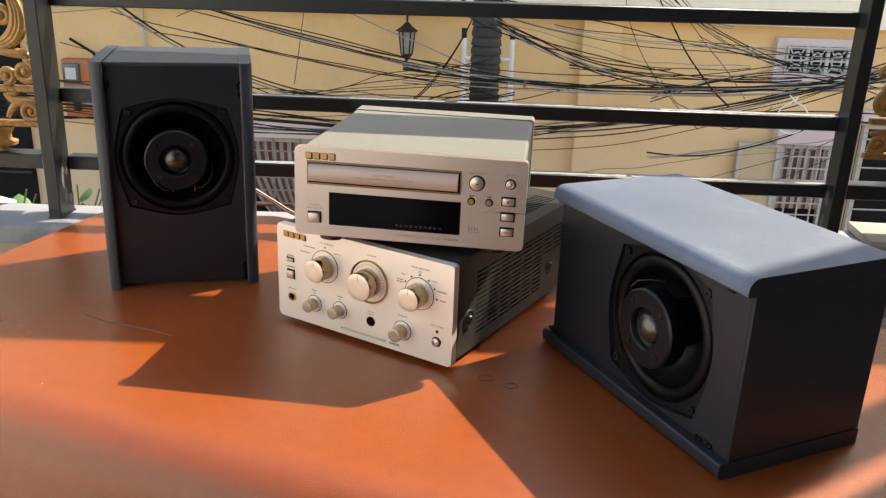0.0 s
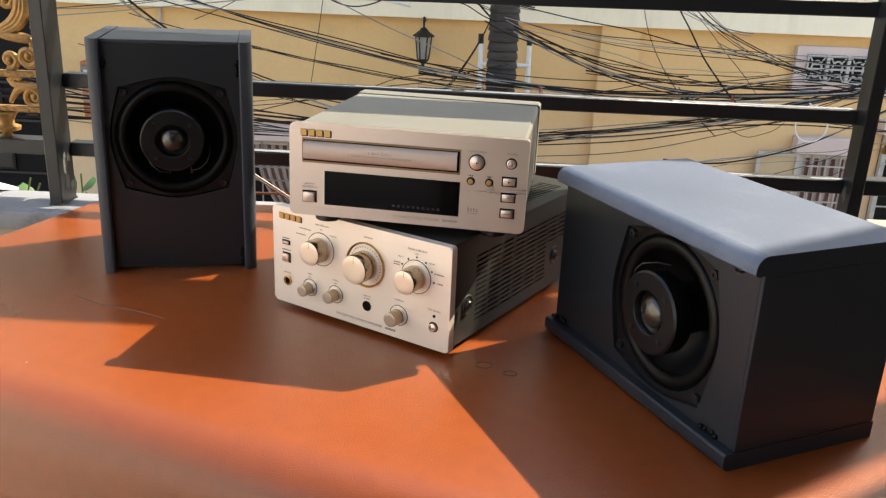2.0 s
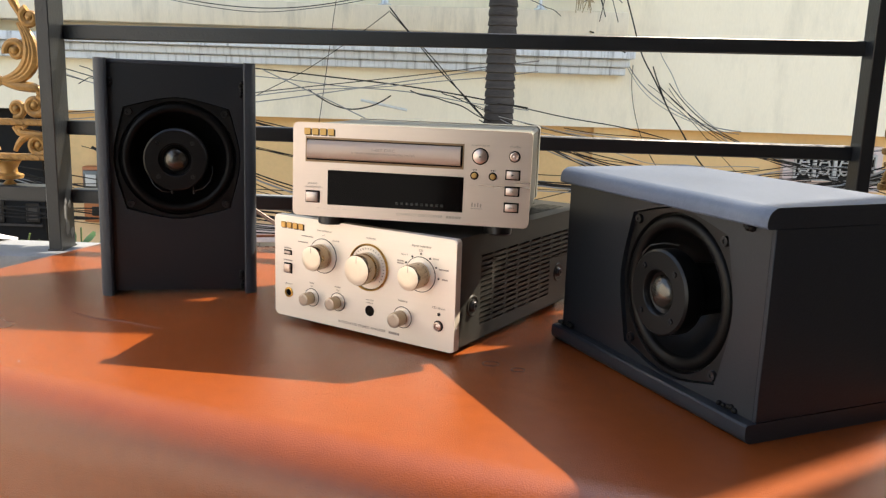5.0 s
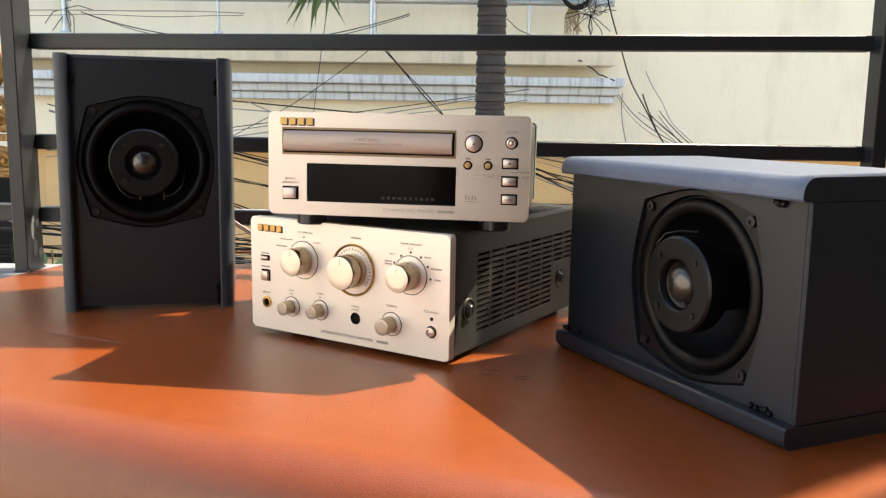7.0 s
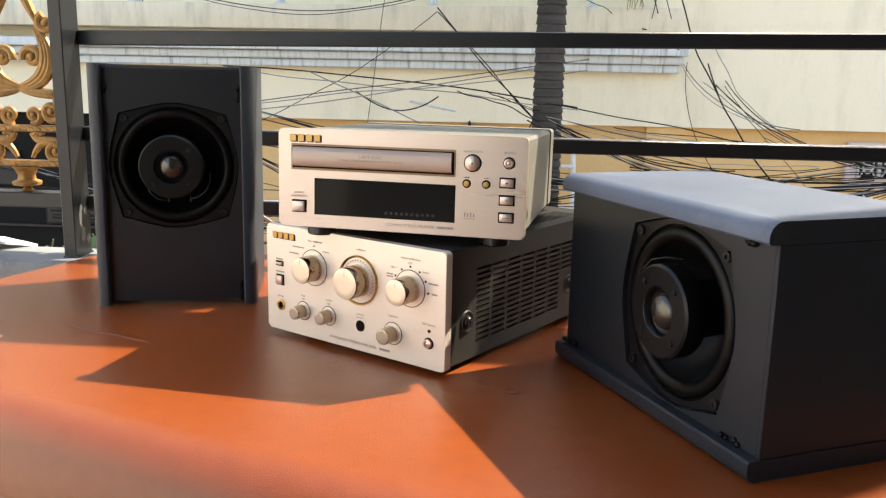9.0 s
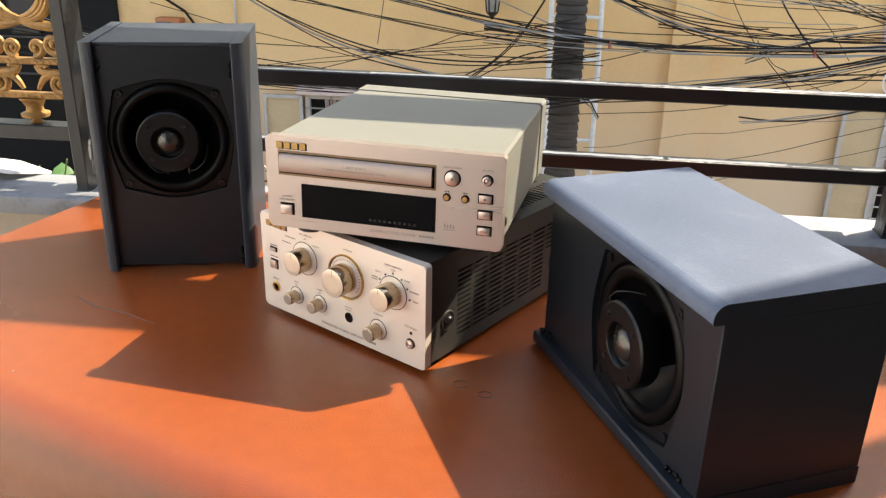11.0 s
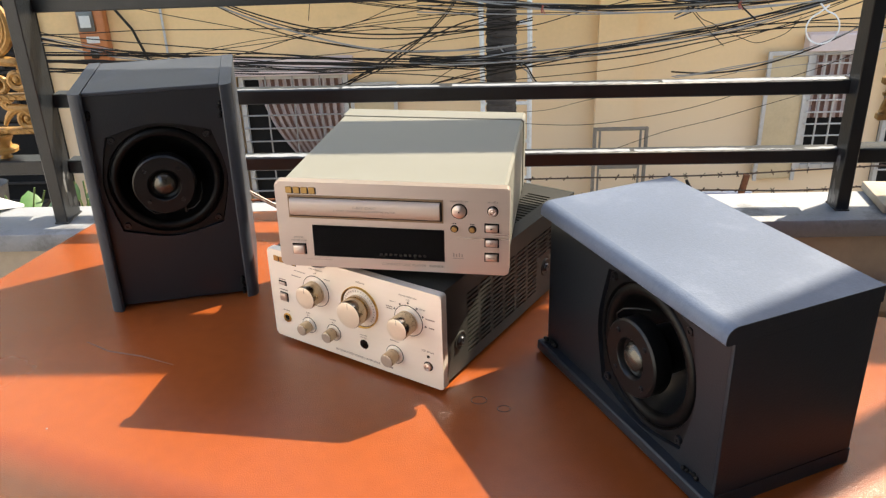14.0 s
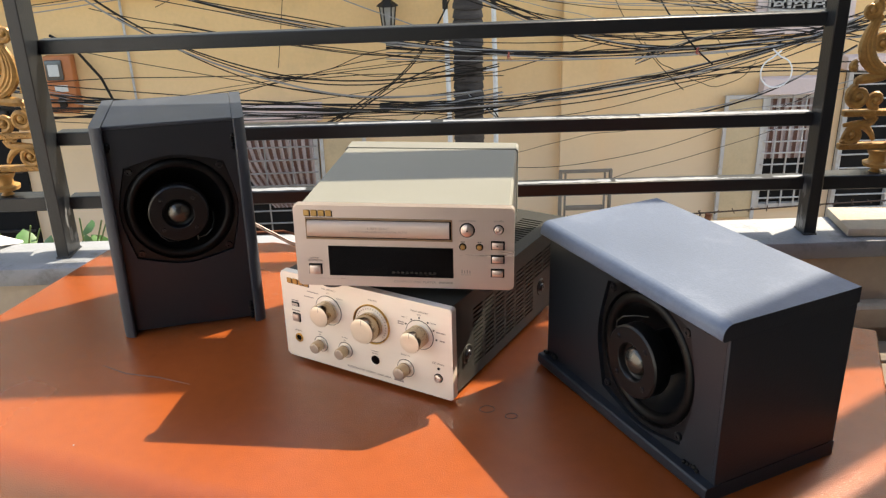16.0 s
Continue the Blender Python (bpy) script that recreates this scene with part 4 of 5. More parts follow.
# ---- house across the alley ----
house = thing("house", "ochre and cream plastered house across the alley", "house", kind="structure")
FY = 6.0
part("lower_wall", boxed(-2.80, 9.0, FY, FY + 0.25, -2.8, 0.705), OCHRE, house, "ochre plastered lower wall", 0)
part("upper_wall", boxed(-9.0, 9.0, FY - 0.10, FY + 0.25, 0.705, 5.5), UPPER, house, "pale cream plastered upper wall, set forward", 0)
part("left_wall", boxed(-9.0, -2.80, FY + 0.02, FY + 0.25, -2.8, 0.705), OCHRE, house, "ochre plastered wall", 0)
part("pilaster", boxed(0.985, 1.25, FY - 0.06, FY, -2.8, 0.704), OCHRE, house, "shallow ochre pilaster", 0)
bm = boxed(-9.0, 1.15, FY - 0.20, FY - 0.10, 1.06, 1.11, 0.01, 2)
box(bm, -9.0, 1.17, FY - 0.24, FY - 0.10, 1.112, 1.165, 0.015, 3)
box(bm, -9.0, 1.19, FY - 0.30, FY - 0.10, 1.167, 1.225, 0.008, 2)
part("moulding", bm, MOULD, house, "weathered white stepped moulding with black stains")
part("balcony_slab", boxed(-9.0, 1.12, FY - 0.34, FY - 0.10, 1.30, 1.46, 0.008, 2), SLAB, house, "rain-stained cream balcony slab")
br = part("balcony_rail", tube([(-9.0, FY - 0.28, 1.70), (1.10, FY - 0.28, 1.70)], 0.022, 12), GALVANISED, house, "galvanised balcony rail")
for x in (-4.5, -3.5, -2.48, -1.48, -0.47, 0.55):
    part("rail_post", tube([(x, FY - 0.28, 1.46), (x, FY - 0.28, 1.70)], 0.024 if abs(x + 0.47) < 0.1 or abs(x + 2.48) < 0.1 else 0.012, 12), GALVANISED, br, "upright galvanised pipe")
    part("flange", lathe([(0.045, 0), (0.045, 0.008), (0.028, 0.014), (0.026, 0.03)], 16, pose(x, FY - 0.28, 1.46)), GALVANISED, br, "pipe flange")


def window(x0, x1, z0, z1, bar_x, bar_z, label, lintel, steel):
    # flat dark sheet behind the bars stands for the unlit room
    w = part("window", boxed(x0, x1, FY - 0.006, FY - 0.001, z0, z1), UNLIT_SHEET, house, label, 0)
    part("lintel", boxed(x0 - 0.05, x1 + 0.05, FY - 0.10, FY - 0.002, z1, z1 + lintel, 0.006), PINK, w, "pale pink plaster lintel")
    fr = bmesh.new()
    for a, b, c, d in ((x0, x0 + 0.035, z0, z1), (x1 - 0.035, x1, z0, z1), (x0 + 0.035, x1 - 0.035, z0, z0 + 0.035), (x0 + 0.035, x1 - 0.035, z1 - 0.035, z1)):
        box(fr, a, b, FY - 0.05, FY - 0.008, c, d, 0.003)
    part("window_frame", fr, DULL_STEEL, w, "dull white painted window frame")
    for k in range(bar_x):
        x = x0 + (x1 - x0) * (k + 1) / (bar_x + 1)
        part("grille_bar", boxed(x - 0.0045, x + 0.0045, FY - 0.066, FY - 0.054, z0 + 0.01, z1 - 0.01), steel, w, smooth=0)
    for k in range(bar_z):
        z = z0 + (z1 - z0) * (k + 1) / (bar_z + 1)
        part("grille_bar", boxed(x0 + 0.01, x1 - 0.01, FY - 0.076, FY - 0.066, z - 0.0045, z + 0.0045), steel, w, smooth=0)
    return w


def drape(x0, x1, z0, z1, parent, seed, lean=0.0):
    """A striped curtain: each fold is a strip of its own colour, gathered towards its foot by lean."""
    rnd = random.Random(seed)
    n = max(int((x1 - x0) / 0.028), 4)
    for k in range(n):
        bm = bmesh.new()
        rows = []
        for j in range(9):
            u = j / 8
            z = z1 + (z0 - z1) * u
            sh = lean * u * u
            cols = []
            for i in range(5):
                x = x0 + (x1 - x0) * (k + i / 4) / n
                cols.append(bm.verts.new((x + sh * (1 - k / n), FY - 0.030 + 0.012 * math.sin(math.pi * i / 4) + rnd.uniform(-0.001, 0.001), z)))
            rows.append(cols)
        for a, b in zip(rows, rows[1:]):
            for i in range(4):
                bm.faces.new([a[i], a[i + 1], b[i + 1], b[i]])
        part("curtain_fold", bm, CURTAIN_DARK if k % 2 else CURTAIN, parent, "brown curtain stripe" if k % 2 else "faded pale curtain stripe", 60)


wl = window(-1.56, -0.78, -1.45, -0.19, 3, 12, "barred window with a curtain drawn to one side", 0.115, GREY_STEEL)
drape(-1.42, -0.82, -0.86, -0.22, wl, 1, 0.28)
wr = window(2.47, 2.86, -0.98, -0.11, 3, 9, "narrow barred window with a pale curtain", 0.12, DULL_STEEL)
drape(2.50, 2.83, -0.60, -0.14, wr, 2)
window(3.05, 3.50, -1.2, 0.05, 0, 11, "dark louvred window", 0.10, DULL_STEEL)
# end room of the house: gloom painted on a flat sheet, shelves, a picture
wd = part("dark_doorway_sheet", boxed(-6.5, -2.93, FY - 0.012, FY + 0.0195, -2.79, 0.70), UNLIT_SHEET, house, "wide flat dark sheet for an open unlit room", 0)
# shelves and pictures in dim colours, as the gloom would leave them
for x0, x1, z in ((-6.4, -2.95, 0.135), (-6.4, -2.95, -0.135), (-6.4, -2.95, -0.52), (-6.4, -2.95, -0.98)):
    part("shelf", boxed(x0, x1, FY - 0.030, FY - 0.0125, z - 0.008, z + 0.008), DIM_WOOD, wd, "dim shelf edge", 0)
for x0, x1, z0, z1 in ((-3.06, -2.96, -0.11, 0.03), (-3.36, -3.22, -0.12, 0.11), (-3.75, -3.52, 0.15, 0.42), (-3.42, -3.18, -0.50, -0.30)):
    f = part("picture_frame", boxed(x0, x1, FY - 0.034, FY - 0.0128, z0, z1, 0.003), BLACK, wd, "dark framed picture")
    part("picture", boxed(x0 + 0.018, x1 - 0.018, FY - 0.0365, FY - 0.0345, z0 + 0.018, z1 - 0.018), DIM_WOOD, f, smooth=0)
# flat shutter leaves beside the barred windows
for x0, x1, z0, z1 in ((2.17, 2.47, -1.06, -0.11), (-1.87, -1.575, -1.44, -0.20), (-0.765, -0.43, -1.44, -0.26)):
    sh = part("shutter", boxed(x0 + 0.01, x1 - 0.01, FY - 0.055, FY - 0.012, z0 + 0.01, z1 - 0.01, 0.004), SHUTTER, house, "dull ochre steel shutter leaf")
    bm = bmesh.new()
    for a, b, c, d in ((x0, x0 + 0.025, z0, z1), (x1 - 0.025, x1, z0, z1), (x0 + 0.025, x1 - 0.025, z1 - 0.025, z1)):
        box(bm, a, b, FY - 0.07, FY - 0.05, c, d)
    part("shutter_edge", bm, DULL_STEEL, sh, "pale shutter edge", 0)
# vent block
vb = part("vent_surround", boxed(2.33, 3.02, FY - 0.05, FY - 0.001, 0.31, 0.63, 0.004), PINK, house, "pale pink surround of a decorative vent")
# shade inside the vent, drawn as a flat dark sheet
part("vent_dark_sheet", boxed(2.40, 2.97, FY - 0.052, FY - 0.0505, 0.385, 0.575), UNLIT_SHEET, vb, smooth=0)
for k in range(4):
    x = 2.40 + 0.1425 * (k + 0.5)
    bm = bmesh.new()
    box(bm, x - 0.0712, x - 0.060, FY - 0.075, FY - 0.053, 0.385, 0.575)
    box(bm, x + 0.060, x + 0.0712, FY - 0.075, FY - 0.053, 0.385, 0.575)
    for z in (0.388, 0.480, 0.567):
        box(bm, x - 0.060, x + 0.060, FY - 0.073, FY - 0.055, z - 0.006, z + 0.006)
    ring = [(x + 0.035 * math.cos(radians(a)), FY - 0.064, 0.48 + 0.055 * math.sin(radians(a))) for a in range(0, 361, 24)]
    tube(ring, 0.007, 6, bm)
    for s in (-1, 1):
        tube([(x - 0.055, FY - 0.064, 0.48 + s * 0.085), (x - 0.02, FY - 0.064, 0.48 + s * 0.03), (x + 0.02, FY - 0.064, 0.48 + s * 0.03), (x + 0.055, FY - 0.064, 0.48 + s * 0.085)], 0.006, 6, bm)
    part("vent_block", bm, DULL_STEEL, vb, "white ornamental vent block", 40)

# lantern
lan = thing("wall_lantern", "black iron wall lantern with frosted panes on the ochre wall", "lantern", pose(-0.225, FY - 0.13, 0.52))
part("cap", lathe([(0, 0.155), (0.008, 0.15), (0.006, 0.13), (0.022, 0.118), (0.030, 0.105), (0.072, 0.075), (0.074, 0.066), (0.060, 0.064), (0, 0.064)], 6), LANTERN_IRON, lan, "black six-sided lantern cap", 20)
part("pane", lathe([(0.052, 0.064), (0.036, -0.080)], 6), LANTERN_GLASS, lan, "frosted glass panes", 20)
for k in range(6):
    a = radians(60 * k)
    part("rib", tube([(0.054 * math.cos(a), 0.054 * math.sin(a), 0.066), (0.038 * math.cos(a), 0.038 * math.sin(a), -0.082)], 0.005, 6), LANTERN_IRON, lan)
part("base", lathe([(0, -0.135), (0.010, -0.130), (0.014, -0.115), (0.036, -0.095), (0.042, -0.082), (0, -0.080)], 6), LANTERN_IRON, lan, "black lantern base", 20)
part("bracket", tube([(0, 0, 0.145), (0, 0.02, 0.19), (0, 0.07, 0.20), (0, 0.128, 0.16)], 0.008, 8), LANTERN_IRON, lan, "curved iron bracket")

# electricity meter
met = thing("electricity_meter", "orange plastic electricity meter box with a grey dial window", "meter", pose(-2.52, FY - 0.09, 0.115))
part("box_body", boxed(-0.095, 0.095, 0.0, 0.088, -0.20, 0.20, 0.012, 3), ORANGE_BOX, met, "orange plastic box")
part("dial_frame", boxed(-0.082, 0.035, -0.020, -0.001, 0.035, 0.175, 0.008, 2), METER_GLASS, met, "dark grey dial window")
part("dial_card", boxed(-0.062, 0.012, -0.0225, -0.0205, 0.065, 0.145), METER_FACE, met, "pale dial card", 0)
part("plate", boxed(-0.045, 0.045, -0.004, -0.001, -0.045, 0.000), METER_FACE, met, "pale label plate", 0)
part("fuse", boxed(-0.030, 0.022, -0.018, -0.001, -0.150, -0.085, 0.004), BLACK, met, "black fuse switch")
# old coil of cable under the meter
bm = bmesh.new()
for k in range(7):
    r = 0.07 + 0.012 * k
    tube([(r * math.cos(radians(a)) * 0.7, 0.01 * k - 0.03, r * math.sin(radians(a))) for a in range(0, 361, 20)], 0.006, 6, bm)
single("cable_coil", bm, CABLE, "tangled coil of black cable hung on the ochre wall", "cable coil", pose(-2.22, FY - 0.06, -0.33))
single("wall_conduit", tube([(-2.05, FY - 0.02, 0.70), (-2.04, FY - 0.02, 0.0), (-2.04, FY - 0.02, -2.0)], 0.009, 8), DULL_STEEL, "thin grey conduit down the ochre wall", "conduit")
single("meter_cable", tube([(-2.55, FY - 0.05, 0.45), (-2.40, FY - 0.05, 0.36), (-2.25, FY - 0.05, 0.15), (-2.16, FY - 0.05, -0.10)], 0.010, 8), CABLE, "black supply cable of the meter", "cable")

# ladder behind the palm
lad = thing("ladder", "white painted steel ladder leaning on the ochre wall", "ladder")
for x in (0.165, 0.495):
    part("rail", tube([(x, FY - 0.10, 0.56), (x + 0.012, FY - 0.11, 0.0), (x + 0.03, FY - 0.16, -2.8)], 0.017, 8), WHITE_STEEL, lad, "white ladder rail with a dark cap")
    part("cap", tube([(x, FY - 0.10, 0.555), (x - 0.001, FY - 0.10, 0.62)], 0.019, 8), BLACK, lad, "dark rubber cap")
for k in range(10):
    z = 0.42 - k * 0.28
    part("rung", tube([(0.17, FY - 0.11, z), (0.51, FY - 0.11, z)], 0.013, 8), WHITE_STEEL, lad)

# open steel stand by the pilaster
st = thing("steel_stand", "grey steel frame stand against the ochre wall", "stand")
for a, b, c, d in ((0.945, 0.967, -2.8, -0.56), (0.985, 0.997, -2.8, -0.582), (1.303, 1.325, -2.8, -0.56), (1.268, 1.280, -2.8, -0.582), (0.968, 1.302, -0.58, -0.56), (0.998, 1.267, -0.86, -0.83), (0.998, 1.267, -1.2, -1.18)):
    part("bar", boxed(a, b, FY - 0.30, FY - 0.27, c, d, 0.003), OLD_STEEL, st)

# palm
palm = thing("palm_tree", "palm with a ringed grey trunk and drooping fronds", "palm tree", pose(0.27, 5.0, -2.8))
prof = []
rnd = random.Random(5)
z = 0.0
while z < 5.6:
    r = 0.100 - 0.0045 * z
    prof += [(r * rnd.uniform(0.93, 0.97), z), (r * rnd.uniform(1.04, 1.09), z + 0.006), (r * rnd.uniform(1.0, 1.04), z + 0.030)]
    z += rnd.uniform(0.040, 0.060)
part("trunk", lathe(prof, 24), BARK, palm, "grey ringed palm trunk", 50)


def palm_leaf(az, length, droop, lift, seed):
    rnd = random.Random(seed)
    bm = bmesh.new()
    pts = []
    for k in range(18):
        u = k / 17
        out = length * (u - 0.28 * u * u * droop)
        pts.append(Vector((math.cos(az) * out, math.sin(az) * out, 5.6 + lift * u - droop * length * 0.75 * u * u)))
    tube([tuple(p) for p in pts], [0.016 * (1 - 0.85 * k / 17) for k in range(18)], 5, bm)
    for k in range(1, 68):
        u = k / 68
        i = min(int(u * 17), 16)
        p = pts[i].lerp(pts[i + 1], u * 17 - i)
        ahead = (pts[i + 1] - pts[i]).normalized()
        for s in (-1, 1):
            side = ahead.cross(Vector((0, 0, 1))).normalized() * s
            loose = max(u - 0.55, 0) * 2.2
            tip = p + (side * 0.75 + Vector((rnd.uniform(-1, 1), rnd.uniform(-1, 1), 0)) * loose + ahead * 0.55 + Vector((0, 0, -0.55 - 0.3 * rnd.random()))) * (0.42 * (1 - 0.5 * u) * rnd.uniform(0.8, 1.1))
            mid = p.lerp(tip, 0.5) + Vector((0, 0, 0.02))
            wv = ahead * 0.011 if u < 0.6 else Vector((0.008, 0.006, 0.0))
            v = [bm.verts.new(q) for q in (p - wv, mid - wv * 1.2, tip, mid + wv * 1.2, p + wv)]
            bm.faces.new(v)
    return bm


for k, (az, ln, dr, li) in enumerate(((181, 1.60, 1.35, 0.46), (190, 1.48, 1.35, 0.34), (150, 1.8, 0.9, 0.8), (100, 1.7, 0.7, 0.9), (40, 1.8, 0.9, 0.7), (-20, 1.7, 0.8, 0.9), (-70, 1.6, 0.8, 0.9), (260, 1.7, 0.8, 0.9), (10, 1.4, 0.3, 1.2))):
    part("frond", palm_leaf(radians(az), ln, dr, li, 20 + k), FROND, palm, "green feathered palm frond", 0)

# junction of cables on the slab, rust post, barbed wire
bm = bmesh.new()
for k in range(6):
    r = 0.098 + 0.006 * math.sin(k * 2.3)
    tube([(r * math.cos(radians(a)), 0.008 * (k - 2.5) + 0.004 * math.sin(radians(3 * a)), r * math.sin(radians(a)) + 0.004 * k) for a in range(0, 361, 15)], 0.0075, 6, bm)
single("cable_coil", bm, CABLE, "black coil of spare cable hung on the balcony rail", "cable coil", pose(0.84, 5.60, 1.745))
rnd = random.Random(31)
raffia = thing("fibre_bundle", "frayed bundle of straw-coloured fibre hanging from the balcony rail", "fibre bundle", pose(0.82, 5.62, 1.68))
for k in range(26):
    a, b = rnd.uniform(-0.05, 0.05), rnd.uniform(-0.07, 0.07)
    part("fibre", tube([(a * 0.3, rnd.uniform(-0.01, 0.01), 0), (a, rnd.uniform(-0.02, 0.02), -0.07), (b, rnd.uniform(-0.03, 0.0), -rnd.uniform(0.13, 0.24))], 0.0030, 5), STRAW, raffia)
single("rust_post", tube([(1.80, 4.9, -2.8), (1.72, 4.9, -0.86), (1.76, 4.9, -0.62)], 0.022, 8), RUST, "rusted iron fence post in the alley", "post")


# ---- overhead cables ----
def hang(p0, p1, bow, n=24, wob=0.0, seed=0):
    """A curve from p0 to p1 that leaves the straight line by bow (x, z) at its middle."""
    rnd = random.Random(seed)
    a, b, c = rnd.uniform(0, 6), rnd.uniform(0, 6), rnd.uniform(1.5, 3.5)
    pts = []
    for k in range(n + 1):
        u = k / n
        p = Vector(p0).lerp(Vector(p1), u)
        p.x += bow[0] * 4 * u * (1 - u)
        p.z += bow[1] * 4 * u * (1 - u)
        p.z += wob * (math.sin(a + c * 3 * u) + 0.5 * math.sin(b + c * 7 * u))
        p.y += wob * 2 * math.sin(b + c * 4 * u)
        pts.append(tuple(p))
    return pts


def cable(p0, p1, bow, r=0.008, mat=None, wob=0.0, seed=0, label="black overhead cable sagging across the alley"):
    return single("cable", tube(hang(p0, p1, bow, 26, wob, seed), r, 6), mat or CABLE, label, "cable", group="overhead cables")


spans = itertools.count(100)


def span(p0, p1, bow, r, count, spread, pale):
    """One cable, or a loose bundle of them with a share of grey ones."""
    rnd = random.Random(next(spans))
    for k in range(count):
        d0, d1, s = rnd.gauss(0, spread), rnd.gauss(0, spread), rnd.uniform(-0.02, 0.03) if count > 1 else 0.0
        grey = rnd.random() < pale
        a = (p0[0], p0[1] + rnd.uniform(-0.04, 0.04), p0[2] + d0)
        b = (p1[0], p1[1] + rnd.uniform(-0.04, 0.04), p1[2] + d1)
        cable(a, b, (bow[0], bow[1] - s), r * rnd.uniform(0.65, 1.2), CABLE_PALE if grey else CABLE, rnd.uniform(0.002, 0.011), rnd.randrange(9999),
              "grey overhead cable sagging across the alley" if grey else "black overhead cable sagging across the alley")


span((0.25, 4.80, 0.88), (2.46, 4.80, 0.53), (-0.003, -0.020), 0.0036, 1, 0, 0)
span((0.26, 4.80, 0.81), (2.64, 4.80, 0.72), (-0.005, -0.103), 0.0028, 2, 0.008, 0.6)
span((0.31, 4.75, 0.75), (2.02, 4.75, 0.49), (-0.030, -0.140), 0.0038, 4, 0.014, 0.25)
span((0.36, 4.75, 0.71), (1.59, 4.75, 0.43), (-0.019, -0.072), 0.005, 1, 0, 1)
span((0.27, 4.80, 0.74), (2.65, 4.80, 0.52), (-0.014, -0.126), 0.003, 1, 0, 0)
span((-0.42, 4.80, 0.58), (2.35, 4.80, 0.67), (0.010, -0.150), 0.0024, 1, 0, 0)
span((1.20, 4.75, 0.37), (2.53, 4.75, 0.47), (-0.006, 0.106), 0.0026, 5, 0.022, 0.4)
span((1.44, 4.80, 0.70), (2.50, 4.80, 0.55), (-0.004, -0.028), 0.0024, 3, 0.02, 0.3)
span((1.19, 5.77, 1.13), (1.41, 4.52, 0.25), (-0.140, -0.030), 0.003, 1, 0, 0)
span((1.30, 5.70, 1.13), (1.57, 4.55, 0.37), (-0.061, -0.024), 0.004, 1, 0, 0)
span((1.31, 5.83, 1.00), (1.71, 4.72, 0.39), (0.038, 0.024), 0.0024, 1, 0, 0)
span((1.41, 5.88, 0.99), (1.90, 4.60, 0.58), (-0.032, -0.040), 0.0026, 2, 0.012, 0.4)
span((1.47, 5.89, 1.01), (2.08, 4.69, 0.57), (-0.076, -0.105), 0.003, 2, 0.01, 0)
span((1.34, 5.80, 1.27), (1.74, 5.25, 0.65), (-0.054, -0.030), 0.0034, 1, 0, 1)
span((1.07, 6.02, 1.46), (1.81, 5.36, 0.72), (-0.125, -0.135), 0.003, 2, 0.012, 0.5)
span((1.03, 5.60, 1.70), (1.40, 5.60, 0.86), (-0.030, -0.013), 0.004, 1, 0, 0)
span((0.87, 5.70, 1.34), (1.12, 5.70, 1.20), (-0.002, -0.004), 0.004, 1, 0, 0)
span((0.28, 5.60, 1.64), (0.67, 5.60, 1.42), (-0.004, -0.007), 0.0034, 1, 0, 0)
span((-1.71, 4.80, 0.89), (0.75, 4.80, 0.40), (-0.011, -0.057), 0.003, 3, 0.012, 0.2)
span((-1.10, 4.90, 1.02), (0.24, 4.90, 0.46), (-0.001, -0.003), 0.0034, 1, 0, 1)
span((-1.60, 4.80, 0.63), (0.31, 4.80, 0.35), (0.002, 0.016), 0.0024, 1, 0, 0)
span((-0.52, 4.80, 0.38), (0.30, 4.80, 0.55), (-0.002, 0.008), 0.0024, 1, 0, 0)
span((-0.25, 4.90, 0.93), (0.22, 4.90, 0.77), (0.004, 0.012), 0.003, 1, 0, 0)
span((-0.08, 4.90, 0.93), (0.22, 4.90, 0.83), (-0.003, -0.011), 0.0026, 2, 0.01, 0)
span((-0.89, 5.20, 0.91), (-0.38, 5.20, 0.89), (0.002, -0.097), 0.0036, 1, 0, 0)
span((-1.55, 4.80, 0.20), (0.17, 4.80, 0.41), (-0.004, 0.028), 0.0022, 2, 0.01, 0)
span((-2.12, 4.80, 0.56), (0.21, 4.80, 0.12), (-0.007, -0.040), 0.0024, 1, 0, 0)
span((-1.96, 4.80, 0.91), (0.33, 4.80, 0.23), (-0.074, -0.247), 0.0044, 1, 0, 1)
span((-1.90, 4.78, 0.90), (0.43, 4.78, 0.38), (-0.073, -0.299), 0.0034, 2, 0.01, 0)
span((-1.68, 4.80, 0.68), (0.27, 4.80, 0.21), (-0.039, -0.190), 0.0028, 1, 0, 0)
span((-2.20, 4.80, 0.97), (0.29, 4.80, 0.44), (-0.004, -0.020), 0.0032, 3, 0.012, 0.2)
span((-1.81, 4.80, 0.74), (0.32, 4.80, 0.39), (-0.008, -0.052), 0.0022, 1, 0, 0)
span((-2.60, 4.80, 0.36), (0.46, 4.80, 0.30), (-0.000, -0.000), 0.0024, 1, 0, 0)
span((-1.46, 4.80, 0.16), (0.26, 4.80, 0.54), (0.001, -0.005), 0.0026, 1, 0, 0)
span((-0.69, 4.74, 0.02), (0.19, 4.90, 0.79), (0.094, -0.098), 0.005, 2, 0.01, 0)
span((-0.64, 4.75, 0.02), (0.34, 4.75, 0.42), (-0.022, 0.051), 0.0034, 2, 0.012, 0)
span((-0.89, 4.80, 0.34), (0.36, 4.80, 0.33), (-0.000, -0.024), 0.0028, 3, 0.01, 0.2)
span((-2.82, 4.75, 0.48), (0.45, 4.75, 0.20), (0.003, -0.187), 0.0032, 6, 0.018, 0.2)
span((-1.35, 4.80, 0.14), (0.24, 4.80, 0.28), (0.000, -0.003), 0.0024, 1, 0, 0)
